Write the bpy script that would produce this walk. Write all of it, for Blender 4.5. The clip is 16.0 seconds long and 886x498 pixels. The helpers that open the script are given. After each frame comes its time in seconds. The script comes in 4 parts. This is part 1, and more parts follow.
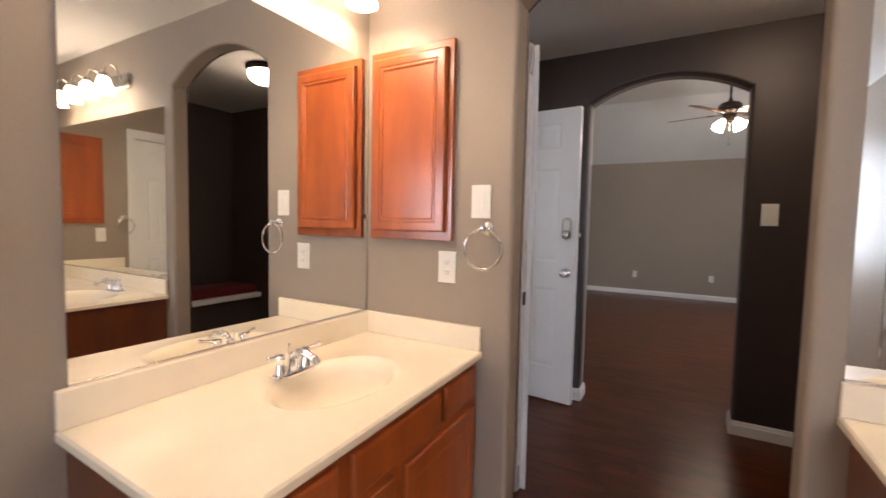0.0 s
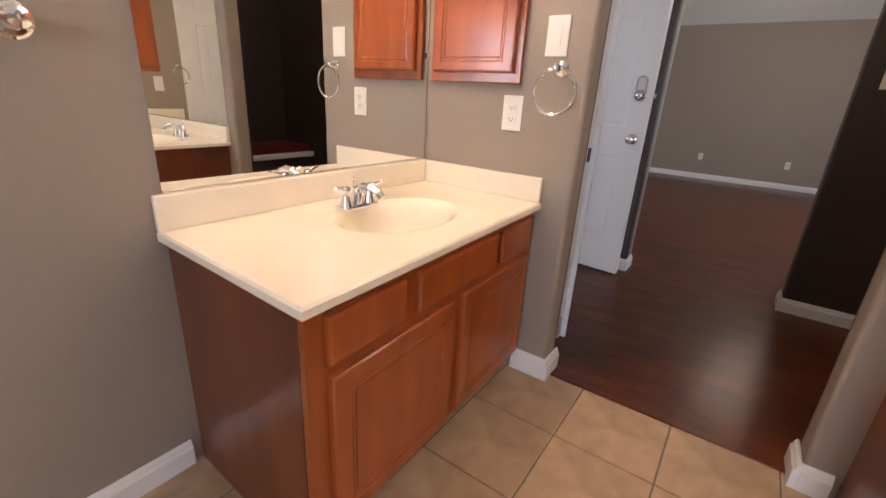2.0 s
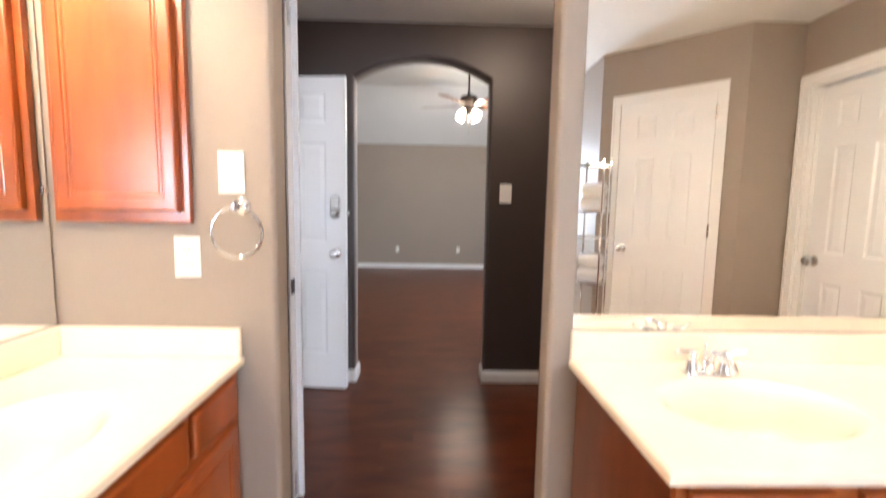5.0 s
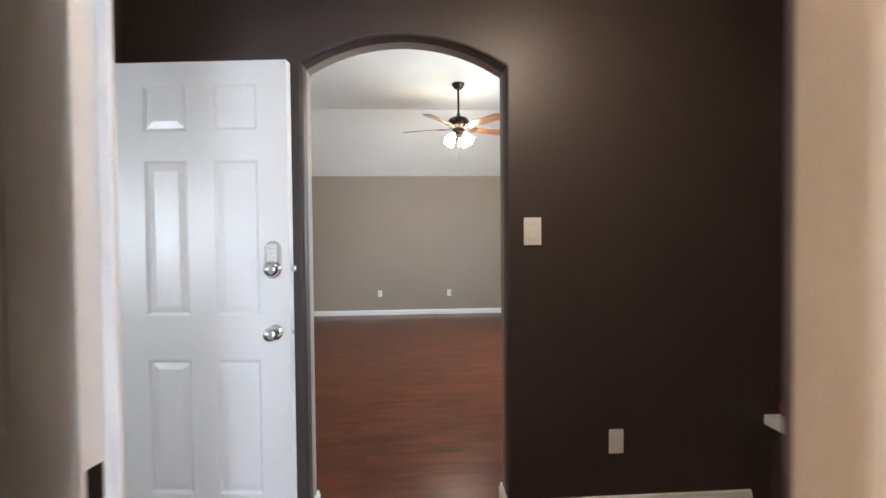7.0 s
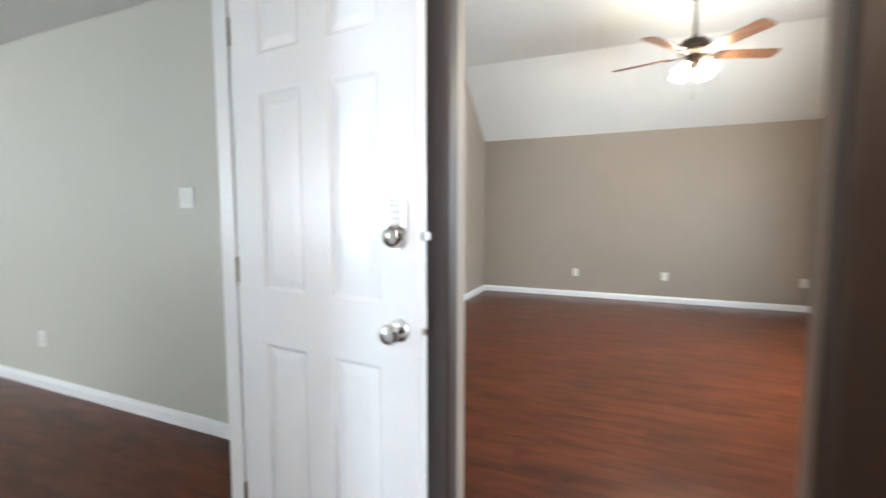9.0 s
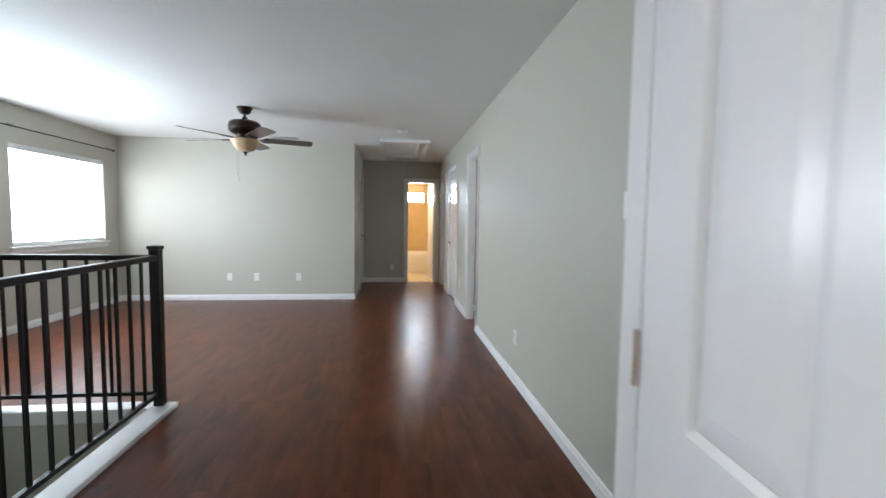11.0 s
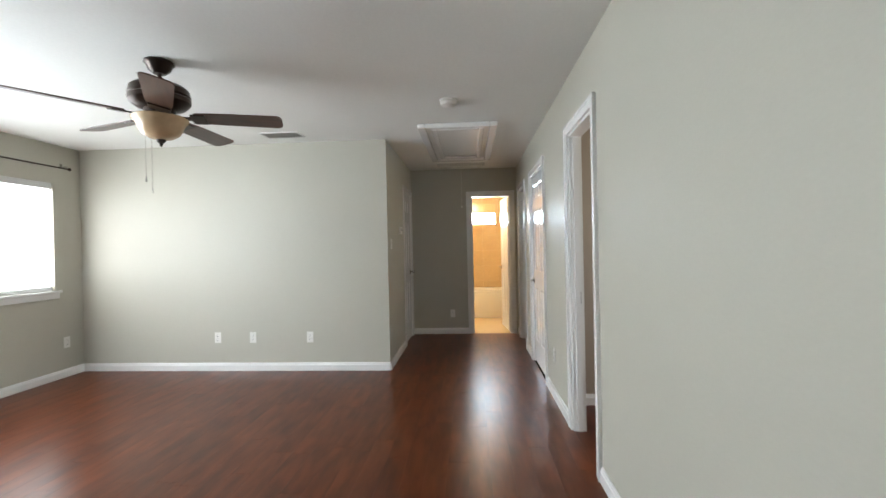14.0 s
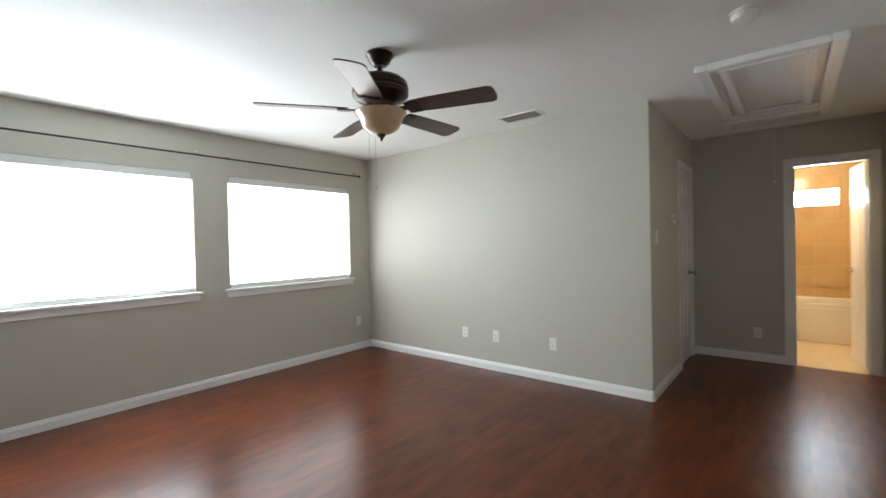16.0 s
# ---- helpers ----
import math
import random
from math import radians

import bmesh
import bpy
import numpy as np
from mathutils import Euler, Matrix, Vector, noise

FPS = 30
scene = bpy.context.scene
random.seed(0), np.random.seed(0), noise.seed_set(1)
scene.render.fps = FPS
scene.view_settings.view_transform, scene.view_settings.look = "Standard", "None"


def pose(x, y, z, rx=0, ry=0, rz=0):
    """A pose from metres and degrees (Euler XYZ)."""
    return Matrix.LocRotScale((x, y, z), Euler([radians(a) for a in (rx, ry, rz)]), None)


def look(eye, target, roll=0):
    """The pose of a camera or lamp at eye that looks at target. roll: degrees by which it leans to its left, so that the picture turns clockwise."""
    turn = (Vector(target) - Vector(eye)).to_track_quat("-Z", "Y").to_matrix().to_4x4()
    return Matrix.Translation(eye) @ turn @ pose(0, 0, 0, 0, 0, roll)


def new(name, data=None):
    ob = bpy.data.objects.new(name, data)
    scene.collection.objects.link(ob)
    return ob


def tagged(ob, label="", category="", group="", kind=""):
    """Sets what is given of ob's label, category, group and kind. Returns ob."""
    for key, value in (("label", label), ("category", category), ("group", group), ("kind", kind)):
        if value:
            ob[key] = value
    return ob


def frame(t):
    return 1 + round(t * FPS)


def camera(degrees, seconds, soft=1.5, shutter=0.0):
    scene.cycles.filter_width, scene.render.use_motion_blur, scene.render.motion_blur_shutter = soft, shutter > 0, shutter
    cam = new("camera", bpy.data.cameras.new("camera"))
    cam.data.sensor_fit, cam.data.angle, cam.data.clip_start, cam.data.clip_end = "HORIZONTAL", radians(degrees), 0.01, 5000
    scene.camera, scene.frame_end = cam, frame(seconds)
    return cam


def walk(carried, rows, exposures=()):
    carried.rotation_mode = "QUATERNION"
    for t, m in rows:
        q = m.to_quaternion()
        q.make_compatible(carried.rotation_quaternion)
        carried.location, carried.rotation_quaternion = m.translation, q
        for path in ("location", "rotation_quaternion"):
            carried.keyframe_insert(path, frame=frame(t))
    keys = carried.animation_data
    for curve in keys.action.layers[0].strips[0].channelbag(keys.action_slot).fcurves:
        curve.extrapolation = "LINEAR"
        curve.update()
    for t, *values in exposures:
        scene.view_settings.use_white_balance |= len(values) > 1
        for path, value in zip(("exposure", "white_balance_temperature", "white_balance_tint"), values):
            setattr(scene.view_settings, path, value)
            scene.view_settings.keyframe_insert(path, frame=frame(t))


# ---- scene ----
cam = camera(92.0, 16.0, shutter=0.5)
PATH = [
    (0, (0.358, 0.353, 1.254), (-0.619, 2.093, 1.131), 1.2),
    (0.5, (0.332, 0.323, 1.255), (-0.775, 1.984, 1.139), 1.2),
    (1, (0.321, 0.321, 1.252), (-0.812, 1.963, 1.114), 1.7),
    (1.5, (0.317, 0.324, 1.196), (-0.786, 1.936, 0.768), 2.7),
    (2, (0.31, 0.319, 1.127), (-0.756, 1.87, 0.449), 3.4),
    (2.5, (0.312, 0.319, 1.121), (-0.743, 1.866, 0.417), 2.4),
    (3, (0.328, 0.364, 1.124), (-0.554, 1.994, 0.371), 1.6),
    (3.5, (0.327, 0.448, 1.126), (-0.005, 2.269, 0.368), -0.1),
    (4, (0.303, 0.485, 1.124), (0.269, 2.336, 0.368), 0.2),
    (4.5, (0.297, 0.5, 1.146), (0.318, 2.381, 0.466), 0.7),
    (5, (0.293, 0.52, 1.247), (0.343, 2.51, 1.047), 1.0),
    (5.2, (0.292, 0.527, 1.278), (0.358, 2.525, 1.209), 1.0),
    (7.3, (0.255, 1.688, 1.301), (0.376, 3.684, 1.26), -0.6),
    (7.5, (0.267, 1.783, 1.281), (0.355, 3.78, 1.218), -0.0),
    (7.6, (0.277, 1.821, 1.282), (0.313, 3.82, 1.214), -0.5),
    (8, (0.318, 1.949, 1.292), (0.191, 3.944, 1.253), 0.3),
    (8.5, (0.336, 2.031, 1.276), (0.133, 4.017, 1.163), -0.2),
    (9, (0.23, 2.279, 1.248), (-0.539, 4.118, 1.088), 0.0),
    (9.5, (0.093, 2.545, 1.274), (-1.119, 4.133, 1.185), -1.2),
    (10, (0.034, 2.767, 1.265), (-1.698, 3.756, 1.128), 0.1),
    (10.2, (-0.025, 2.906, 1.269), (-1.887, 3.599, 1.037), 1.6),
    (12.3, (-1.294, 3.014, 1.272), (-3.294, 3.035, 1.234), -0.1),
    (12.5, (-1.472, 3.022, 1.282), (-3.47, 3.101, 1.3), -0.7),
    (13, (-1.898, 3.095, 1.279), (-3.891, 3.259, 1.251), -1.9),
    (13.5, (-2.332, 3.206, 1.304), (-4.331, 3.185, 1.253), -0.9),
    (14, (-2.763, 3.258, 1.287), (-4.759, 3.13, 1.277), -1.2),
    (14.5, (-3.124, 3.374, 1.293), (-5.09, 3.009, 1.303), -1.8),
    (15, (-3.35, 3.415, 1.337), (-5.138, 2.518, 1.303), 1.0),
    (15.5, (-3.454, 3.315, 1.323), (-5.117, 2.204, 1.33), -0.3),
    (16, (-3.494, 3.277, 1.317), (-5.042, 2.011, 1.292), -1.3),
]


def rows_of(path):
    return [(t, look(eye, target, roll)) for t, eye, target, roll in path]


EXPO = [(0.0, -0.12, 6550, 19), (1.5, -0.04, 6450, 21), (2.5, -0.03, 6400, 22), (3.0, 0.38, 6250, 24), (3.5, 0.75, 6150, 20), (4.0, 0.97, 6100, 19), (5.2, 0.92, 6150, 15),
        (7.3, 1.15, 6000, 11), (8.0, 1.4, 5950, 10), (8.5, 1.5, 5950, 9), (9.0, 1.5, 5980, 8), (10.2, 1.17, 5700, 9), (12.3, 1.25, 6150, 9), (14.5, 1.27, 6250, 9), (15.3, 1.18, 6250, 9), (16.0, 0.93, 6250, 9)]
walk(cam, rows_of(PATH), EXPO)

# ---- world and lights ----
world = bpy.data.worlds.new("sky")
scene.world = world
world.use_nodes = True
wn = world.node_tree.nodes
sky = wn.new("ShaderNodeTexSky")
sky.sky_type, sky.sun_disc = "NISHITA", False
sky.sun_elevation, sky.sun_rotation = radians(48), radians(200)
wn["Background"].inputs["Strength"].default_value = 0.12
world.node_tree.links.new(sky.outputs[0], wn["Background"].inputs[0])


def sun_lamp(strength, elev, azim):
    d = bpy.data.lights.new("sun", "SUN")
    d.energy, d.angle, d.color = strength, radians(0.5), (1, 0.95, 0.88)
    ob = new("sun", d)
    ob.matrix_world = look((0, 0, 20), (math.sin(azim) * -10, math.cos(azim) * 10, 20 - 10 * math.tan(elev)))
    return ob


sun_lamp(2.5, radians(48), radians(20))


def area_lamp(name, eye, target, w, h, watts, color):
    d = bpy.data.lights.new(name, "AREA")
    d.shape, d.size, d.size_y, d.energy, d.color = "RECTANGLE", w, h, watts, color
    ob = new(name, d)
    ob.matrix_world = look(eye, target)
    return ob


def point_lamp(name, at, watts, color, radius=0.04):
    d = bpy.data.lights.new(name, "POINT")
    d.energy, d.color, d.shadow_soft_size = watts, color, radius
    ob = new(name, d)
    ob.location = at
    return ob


WARM = (1.0, 0.66, 0.36)
DAY = (0.86, 0.95, 1.0)
# daylight that comes through the loft's wide window
area_lamp("window_light_1", (-4.37, -1.03, 1.47), (-4.37, 3, 1.2), 1.4, 1.05, 43, DAY)
# daylight lamps at unseen window openings, added to the bedroom and the side room
area_lamp("window_light_2", (2.50, 5.8, 1.45), (0, 5.9, 1.0), 1.5, 1.05, 60, DAY)
area_lamp("window_light_3", (-5.4, 5.64, 1.45), (-5.4, 4, 1.2), 1.2, 1.0, 8, (1, 0.93, 0.82))

# ---- materials ----


def material(name, color, rough=0.5, metal=0.0, grain=0.0, scale=8.0, fine=120.0, bump=0.0, spec=0.5, coat=0.0, emit=None, power=0.0, rand=0.0):
    """A node material: a base colour varied at two scales, with fine relief."""
    m = bpy.data.materials.new(name)
    m.use_nodes = True
    nt = m.node_tree
    b = nt.nodes["Principled BSDF"]
    b.inputs["Base Color"].default_value = (*color, 1)
    b.inputs["Roughness"].default_value = rough
    b.inputs["Metallic"].default_value = metal
    b.inputs["Specular IOR Level"].default_value = spec
    b.inputs["Coat Weight"].default_value = coat
    b.inputs["Coat Roughness"].default_value = 0.06
    if emit:
        b.inputs["Emission Color"].default_value = (*emit, 1)
        b.inputs["Emission Strength"].default_value = power
    co = nt.nodes.new("ShaderNodeTexCoord")
    if grain or rand:
        n1 = nt.nodes.new("ShaderNodeTexNoise")
        n1.inputs["Scale"].default_value = scale
        n1.inputs["Detail"].default_value = 6
        n2 = nt.nodes.new("ShaderNodeTexNoise")
        n2.inputs["Scale"].default_value = fine
        nt.links.new(co.outputs["Object"], n1.inputs["Vector"])
        nt.links.new(co.outputs["Object"], n2.inputs["Vector"])
        add = nt.nodes.new("ShaderNodeMath")
        add.operation = "ADD"
        nt.links.new(n1.outputs["Fac"], add.inputs[0])
        nt.links.new(n2.outputs["Fac"], add.inputs[1])
        mr = nt.nodes.new("ShaderNodeMapRange")
        mr.inputs["From Min"].default_value, mr.inputs["From Max"].default_value = 0.6, 1.4
        mr.inputs["To Min"].default_value, mr.inputs["To Max"].default_value = 1 - grain, 1 + grain
        nt.links.new(add.outputs[0], mr.inputs["Value"])
        last = mr.outputs[0]
        if rand:
            info = nt.nodes.new("ShaderNodeObjectInfo")
            r2 = nt.nodes.new("ShaderNodeMapRange")
            r2.inputs["To Min"].default_value, r2.inputs["To Max"].default_value = 1 - rand, 1 + rand
            nt.links.new(info.outputs["Random"], r2.inputs["Value"])
            mul = nt.nodes.new("ShaderNodeMath")
            mul.operation = "MULTIPLY"
            nt.links.new(last, mul.inputs[0])
            nt.links.new(r2.outputs[0], mul.inputs[1])
            last = mul.outputs[0]
        sc = nt.nodes.new("ShaderNodeVectorMath")
        sc.operation = "SCALE"
        sc.inputs[0].default_value = color
        nt.links.new(last, sc.inputs["Scale"])
        nt.links.new(sc.outputs[0], b.inputs["Base Color"])
    if bump:
        n3 = nt.nodes.new("ShaderNodeTexNoise")
        n3.inputs["Scale"].default_value = fine
        n3.inputs["Detail"].default_value = 3
        nt.links.new(co.outputs["Object"], n3.inputs["Vector"])
        bp = nt.nodes.new("ShaderNodeBump")
        bp.inputs["Strength"].default_value = bump
        bp.inputs["Distance"].default_value = 0.004
        nt.links.new(n3.outputs["Fac"], bp.inputs["Height"])
        nt.links.new(bp.outputs[0], b.inputs["Normal"])
    return m


def wood(name, dark, light, rough, stretch, scale=6.0, coat=0.0, rand=0.0, spec=0.5, relief=0.04, detail=4):
    """Wood with grain drawn out along one axis; rand: how much the boards differ."""
    m = bpy.data.materials.new(name)
    m.use_nodes = True
    nt = m.node_tree
    b = nt.nodes["Principled BSDF"]
    b.inputs["Roughness"].default_value = rough
    b.inputs["Coat Weight"].default_value = coat
    b.inputs["Coat Roughness"].default_value = 0.12
    b.inputs["Specular IOR Level"].default_value = spec
    co = nt.nodes.new("ShaderNodeTexCoord")
    info = nt.nodes.new("ShaderNodeObjectInfo")
    off = nt.nodes.new("ShaderNodeVectorMath")
    off.operation = "SCALE"
    off.inputs[0].default_value = (37, 53, 71)
    nt.links.new(info.outputs["Random"], off.inputs["Scale"])
    addv = nt.nodes.new("ShaderNodeVectorMath")
    nt.links.new(co.outputs["Object"], addv.inputs[0])
    if rand:
        nt.links.new(off.outputs[0], addv.inputs[1])
    mp = nt.nodes.new("ShaderNodeMapping")
    mp.inputs["Scale"].default_value = stretch
    nt.links.new(addv.outputs[0], mp.inputs["Vector"])
    n1 = nt.nodes.new("ShaderNodeTexNoise")
    n1.inputs["Scale"].default_value, n1.inputs["Detail"].default_value, n1.inputs["Distortion"].default_value = scale, detail, 0.25 if relief else 0.0
    nt.links.new(mp.outputs[0], n1.inputs["Vector"])
    n2 = nt.nodes.new("ShaderNodeTexNoise")
    n2.inputs["Scale"].default_value, n2.inputs["Detail"].default_value = 2.2, 1.5
    nt.links.new(addv.outputs[0], n2.inputs["Vector"])
    mix = nt.nodes.new("ShaderNodeMath")
    mix.operation = "MULTIPLY_ADD"
    mix.inputs[1].default_value, mix.inputs[2].default_value = 0.45, 0
    nt.links.new(n2.outputs["Fac"], mix.inputs[0])
    add = nt.nodes.new("ShaderNodeMath")
    nt.links.new(n1.outputs["Fac"], add.inputs[0])
    nt.links.new(mix.outputs[0], add.inputs[1])
    last = add.outputs[0]
    if rand:
        r2 = nt.nodes.new("ShaderNodeMapRange")
        r2.inputs["To Min"].default_value, r2.inputs["To Max"].default_value = -rand, rand
        nt.links.new(info.outputs["Random"], r2.inputs["Value"])
        a2 = nt.nodes.new("ShaderNodeMath")
        nt.links.new(last, a2.inputs[0])
        nt.links.new(r2.outputs[0], a2.inputs[1])
        last = a2.outputs[0]
    ramp = nt.nodes.new("ShaderNodeValToRGB")
    ramp.color_ramp.elements[0].position, ramp.color_ramp.elements[0].color = 0.45, (*dark, 1)
    ramp.color_ramp.elements[1].position, ramp.color_ramp.elements[1].color = 0.98, (*light, 1)
    nt.links.new(last, ramp.inputs["Fac"])
    nt.links.new(ramp.outputs[0], b.inputs["Base Color"])
    if not relief:
        return m
    bp = nt.nodes.new("ShaderNodeBump")
    bp.inputs["Strength"].default_value, bp.inputs["Distance"].default_value = relief, 0.001
    nt.links.new(n1.outputs["Fac"], bp.inputs["Height"])
    nt.links.new(bp.outputs[0], b.inputs["Normal"])
    return m


def glass(name, color=(1, 1, 1), rough=0.0):
    m = bpy.data.materials.new(name)
    m.use_nodes = True
    b = m.node_tree.nodes["Principled BSDF"]
    b.inputs["Base Color"].default_value = (*color, 1)
    b.inputs["Transmission Weight"].default_value = 1
    b.inputs["Roughness"].default_value = rough
    return m


TAUPE = material("taupe_paint", (0.338, 0.281, 0.229), 0.55, grain=0.04, scale=1.5, fine=140, bump=0.08)
LOFT = material("greige_paint", (0.525, 0.51, 0.44), 0.5, grain=0.03, scale=1.5, fine=90, bump=0.10)
DARK = material("charcoal_paint", (0.054, 0.039, 0.034), 0.45, grain=0.06, scale=2, fine=140, bump=0.3)
CEIL = material("ceiling_paint", (0.80, 0.80, 0.77), 0.8, grain=0.03, scale=2, fine=60, bump=0.15)
DOORG = material("white_gloss_door_paint", (0.84, 0.85, 0.86), 0.10, grain=0.015, scale=4, fine=30, bump=0.05)
TRIM = material("white_gloss_paint", (0.86, 0.86, 0.85), 0.25, grain=0.015, scale=4, fine=60, bump=0.03)
DOORW = material("white_door_paint", (0.86, 0.87, 0.88), 0.26, grain=0.015, scale=4, fine=80, bump=0.04)
PLATE = material("white_plastic", (0.82, 0.81, 0.77), 0.3, grain=0.01)
SLOT = material("dark_slot", (0.03, 0.03, 0.03), 0.5)
FLOORW = wood("cherry_laminate", (0.048, 0.0112, 0.0044), (0.142, 0.0365, 0.0124), 0.28, (1.4, 5.2, 5.2), 2.5, rand=0.05, spec=0.25, relief=0, detail=2)
CHERRY = wood("cherry_cabinet", (0.25, 0.053, 0.0105), (0.41, 0.100, 0.0205), 0.28, (4, 4, 0.8), 3.0, coat=0.25)
# darker copy of the cabinet cherry: shade on side and inner panels, in the colour
CHERRY_SHADED = wood("cherry_cabinet_shaded", (0.105, 0.025, 0.0085), (0.185, 0.050, 0.016), 0.28, (4, 4, 0.7), 3.0, coat=0.25)
MARBLE = material("cultured_marble", (0.90, 0.815, 0.665), 0.26, grain=0.03, scale=3, fine=14, spec=0.35, coat=0.12)
CHROME = material("chrome", (0.85, 0.86, 0.88), 0.06, metal=1.0)
STEEL = material("satin_nickel", (0.62, 0.61, 0.59), 0.22, metal=1.0)
MIRROR = material("mirror_silver", (0.92, 0.94, 0.93), 0.0, metal=1.0)
TILE = material("beige_tile", (0.45, 0.305, 0.185), 0.36, grain=0.24, scale=5, fine=14, bump=0.15, rand=0.05)
GROUT = material("grout", (0.20, 0.155, 0.115), 0.9, grain=0.1)
BRONZE = material("oil_rubbed_bronze", (0.035, 0.022, 0.016), 0.32, metal=0.6, grain=0.1)
BLADE = wood("walnut_blade", (0.030, 0.012, 0.008), (0.09, 0.035, 0.022), 0.32, (1, 8, 8), 5.0, coat=0.06)
BLADEP = wood("cherry_blade", (0.10, 0.04, 0.02), (0.26, 0.12, 0.06), 0.4, (1, 8, 8), 5.0)
IRON = material("black_iron", (0.012, 0.011, 0.011), 0.35, metal=0.3, grain=0.1)
AMBER = material("amber_glass", (0.60, 0.44, 0.27), 0.22, grain=0.10, scale=8, fine=30)
BULBW = material("lit_frosted_glass", (0.95, 0.9, 0.8), 0.4, emit=(1.0, 0.80, 0.58), power=20)
BULBR = material("lit_frosted_glass_dim", (0.95, 0.9, 0.8), 0.4, emit=(1.0, 0.80, 0.58), power=15)
LAMPW = material("lit_bulb", (0.95, 0.9, 0.8), 0.4, emit=(1.0, 0.77, 0.52), power=245)
LAMPR = material("lit_bulb_dim", (0.95, 0.9, 0.8), 0.4, emit=(1.0, 0.77, 0.52), power=170)
BULBF = material("lit_tulip_glass", (0.95, 0.9, 0.8), 0.4, emit=(1.0, 0.87, 0.66), power=40)
DOME = material("lit_dome_glass", (0.95, 0.85, 0.7), 0.4, emit=(1.0, 0.79, 0.57), power=40)
RED = material("red_fabric", (0.13, 0.007, 0.011), 0.85, grain=0.15, scale=30, fine=300, bump=0.4)
# slats are no lamp: daylight coming through them is set as emission
BLIND = material("daylit_white_blind", (0.88, 0.88, 0.86), 0.5, emit=(1, 1, 1), power=2.2)
GTILE = material("golden_wall_tile", (0.58, 0.40, 0.19), 0.15, grain=0.08, scale=4, fine=30, rand=0.05)
TUBW = material("tub_acrylic", (0.82, 0.78, 0.68), 0.12, coat=0.5)
CREAM = material("cream_floor_tile", (0.68, 0.52, 0.30), 0.2, grain=0.05)
TOWEL = material("white_towel", (0.8, 0.8, 0.8), 0.9, grain=0.05, bump=0.5, fine=300)
RAIL = material("blind_rail_plastic", (0.70, 0.71, 0.70), 0.45, grain=0.03)
GRILLE = material("grey_grille", (0.45, 0.45, 0.44), 0.5)

# ---- mesh helpers ----


def box(bm, x0, x1, y0, y1, z0, z1, bevel=0.0):
    m = Matrix.Translation(((x0 + x1) / 2, (y0 + y1) / 2, (z0 + z1) / 2)) @ Matrix.Diagonal((abs(x1 - x0), abs(y1 - y0), abs(z1 - z0), 1))
    made = bmesh.ops.create_cube(bm, size=1, matrix=m)["verts"]
    if bevel:
        edges = list({e for v in made for e in v.link_edges})
        bmesh.ops.bevel(bm, geom=edges, offset=bevel, segments=2, affect="EDGES", profile=0.5)
    return bm


def rod(bm, a, b, r, r2=None, seg=14):
    """A round bar from a to b."""
    a, b = Vector(a), Vector(b)
    d = b - a
    m = Matrix.Translation((a + b) / 2) @ d.to_track_quat("Z", "Y").to_matrix().to_4x4()
    bmesh.ops.create_cone(bm, cap_ends=True, segments=seg, radius1=r, radius2=r if r2 is None else r2, depth=d.length, matrix=m)
    return bm


def lathe(bm, profile, at=(0, 0, 0), seg=28, axis="Z", flip=False):
    """A turned shape: profile is a list of (radius, height)."""
    rings = []
    for r, h in profile:
        ring = []
        for k in range(seg):
            a = 2 * math.pi * k / seg
            p = Vector((r * math.cos(a), r * math.sin(a), h))
            if axis == "X":
                p = Vector((p.z, p.x, p.y))
            if axis == "Y":
                p = Vector((p.x, p.z, p.y))
            ring.append(bm.verts.new(p + Vector(at)))
        rings.append(ring)
    for lo, hi in zip(rings, rings[1:]):
        for k in range(seg):
            bm.faces.new((lo[k], lo[(k + 1) % seg], hi[(k + 1) % seg], hi[k]))
    if profile[0][0] > 1e-6:
        bm.faces.new(rings[0][::-1])
    if profile[-1][0] > 1e-6:
        bm.faces.new(rings[-1])
    bmesh.ops.remove_doubles(bm, verts=bm.verts, dist=1e-6)
    bmesh.ops.recalc_face_normals(bm, faces=bm.faces)
    return bm


def prism(bm, poly, axis, a, b):
    """A flat outline drawn out along an axis. x: outline in (y, z); y: in (x, z); z: in (x, y)."""
    def at(u, v, w):
        return {"x": (w, u, v), "y": (u, w, v), "z": (u, v, w)}[axis]
    lo = [bm.verts.new(at(u, v, a)) for u, v in poly]
    hi = [bm.verts.new(at(u, v, b)) for u, v in poly]
    fs = [bm.faces.new(lo), bm.faces.new(hi[::-1])]
    n = len(poly)
    for k in range(n):
        fs.append(bm.faces.new((lo[k], hi[k], hi[(k + 1) % n], lo[(k + 1) % n])))
    bmesh.ops.recalc_face_normals(bm, faces=fs)
    return bm


def mesh_of(name, bm, mat, smooth=False):
    me = bpy.data.meshes.new(name)
    bm.to_mesh(me)
    bm.free()
    me.materials.append(mat)
    if smooth:
        for p in me.polygons:
            p.use_smooth = True
        me.set_sharp_from_angle(angle=radians(35))
    return me


def part(name, bm, mat, parent=None, label="", smooth=False):
    """One bmesh as one mesh object, under a thing or a part."""
    ob = new(name, mesh_of(name, bm, mat, smooth))
    ob.parent = parent
    return tagged(ob, label)


def thing(name, label, category, at=(0, 0, 0), turn=0, group="", kind=""):
    """An Empty at the base of a thing that has parts."""
    ob = new(name)
    ob.empty_display_size = 0.05
    ob.matrix_world = pose(*at, 0, 0, turn)
    return tagged(ob, label, category, group, kind)


def setting(name, bm, mat, label, category):
    return tagged(part(name, bm, mat), label, category, kind="structure")


def B():
    return bmesh.new()


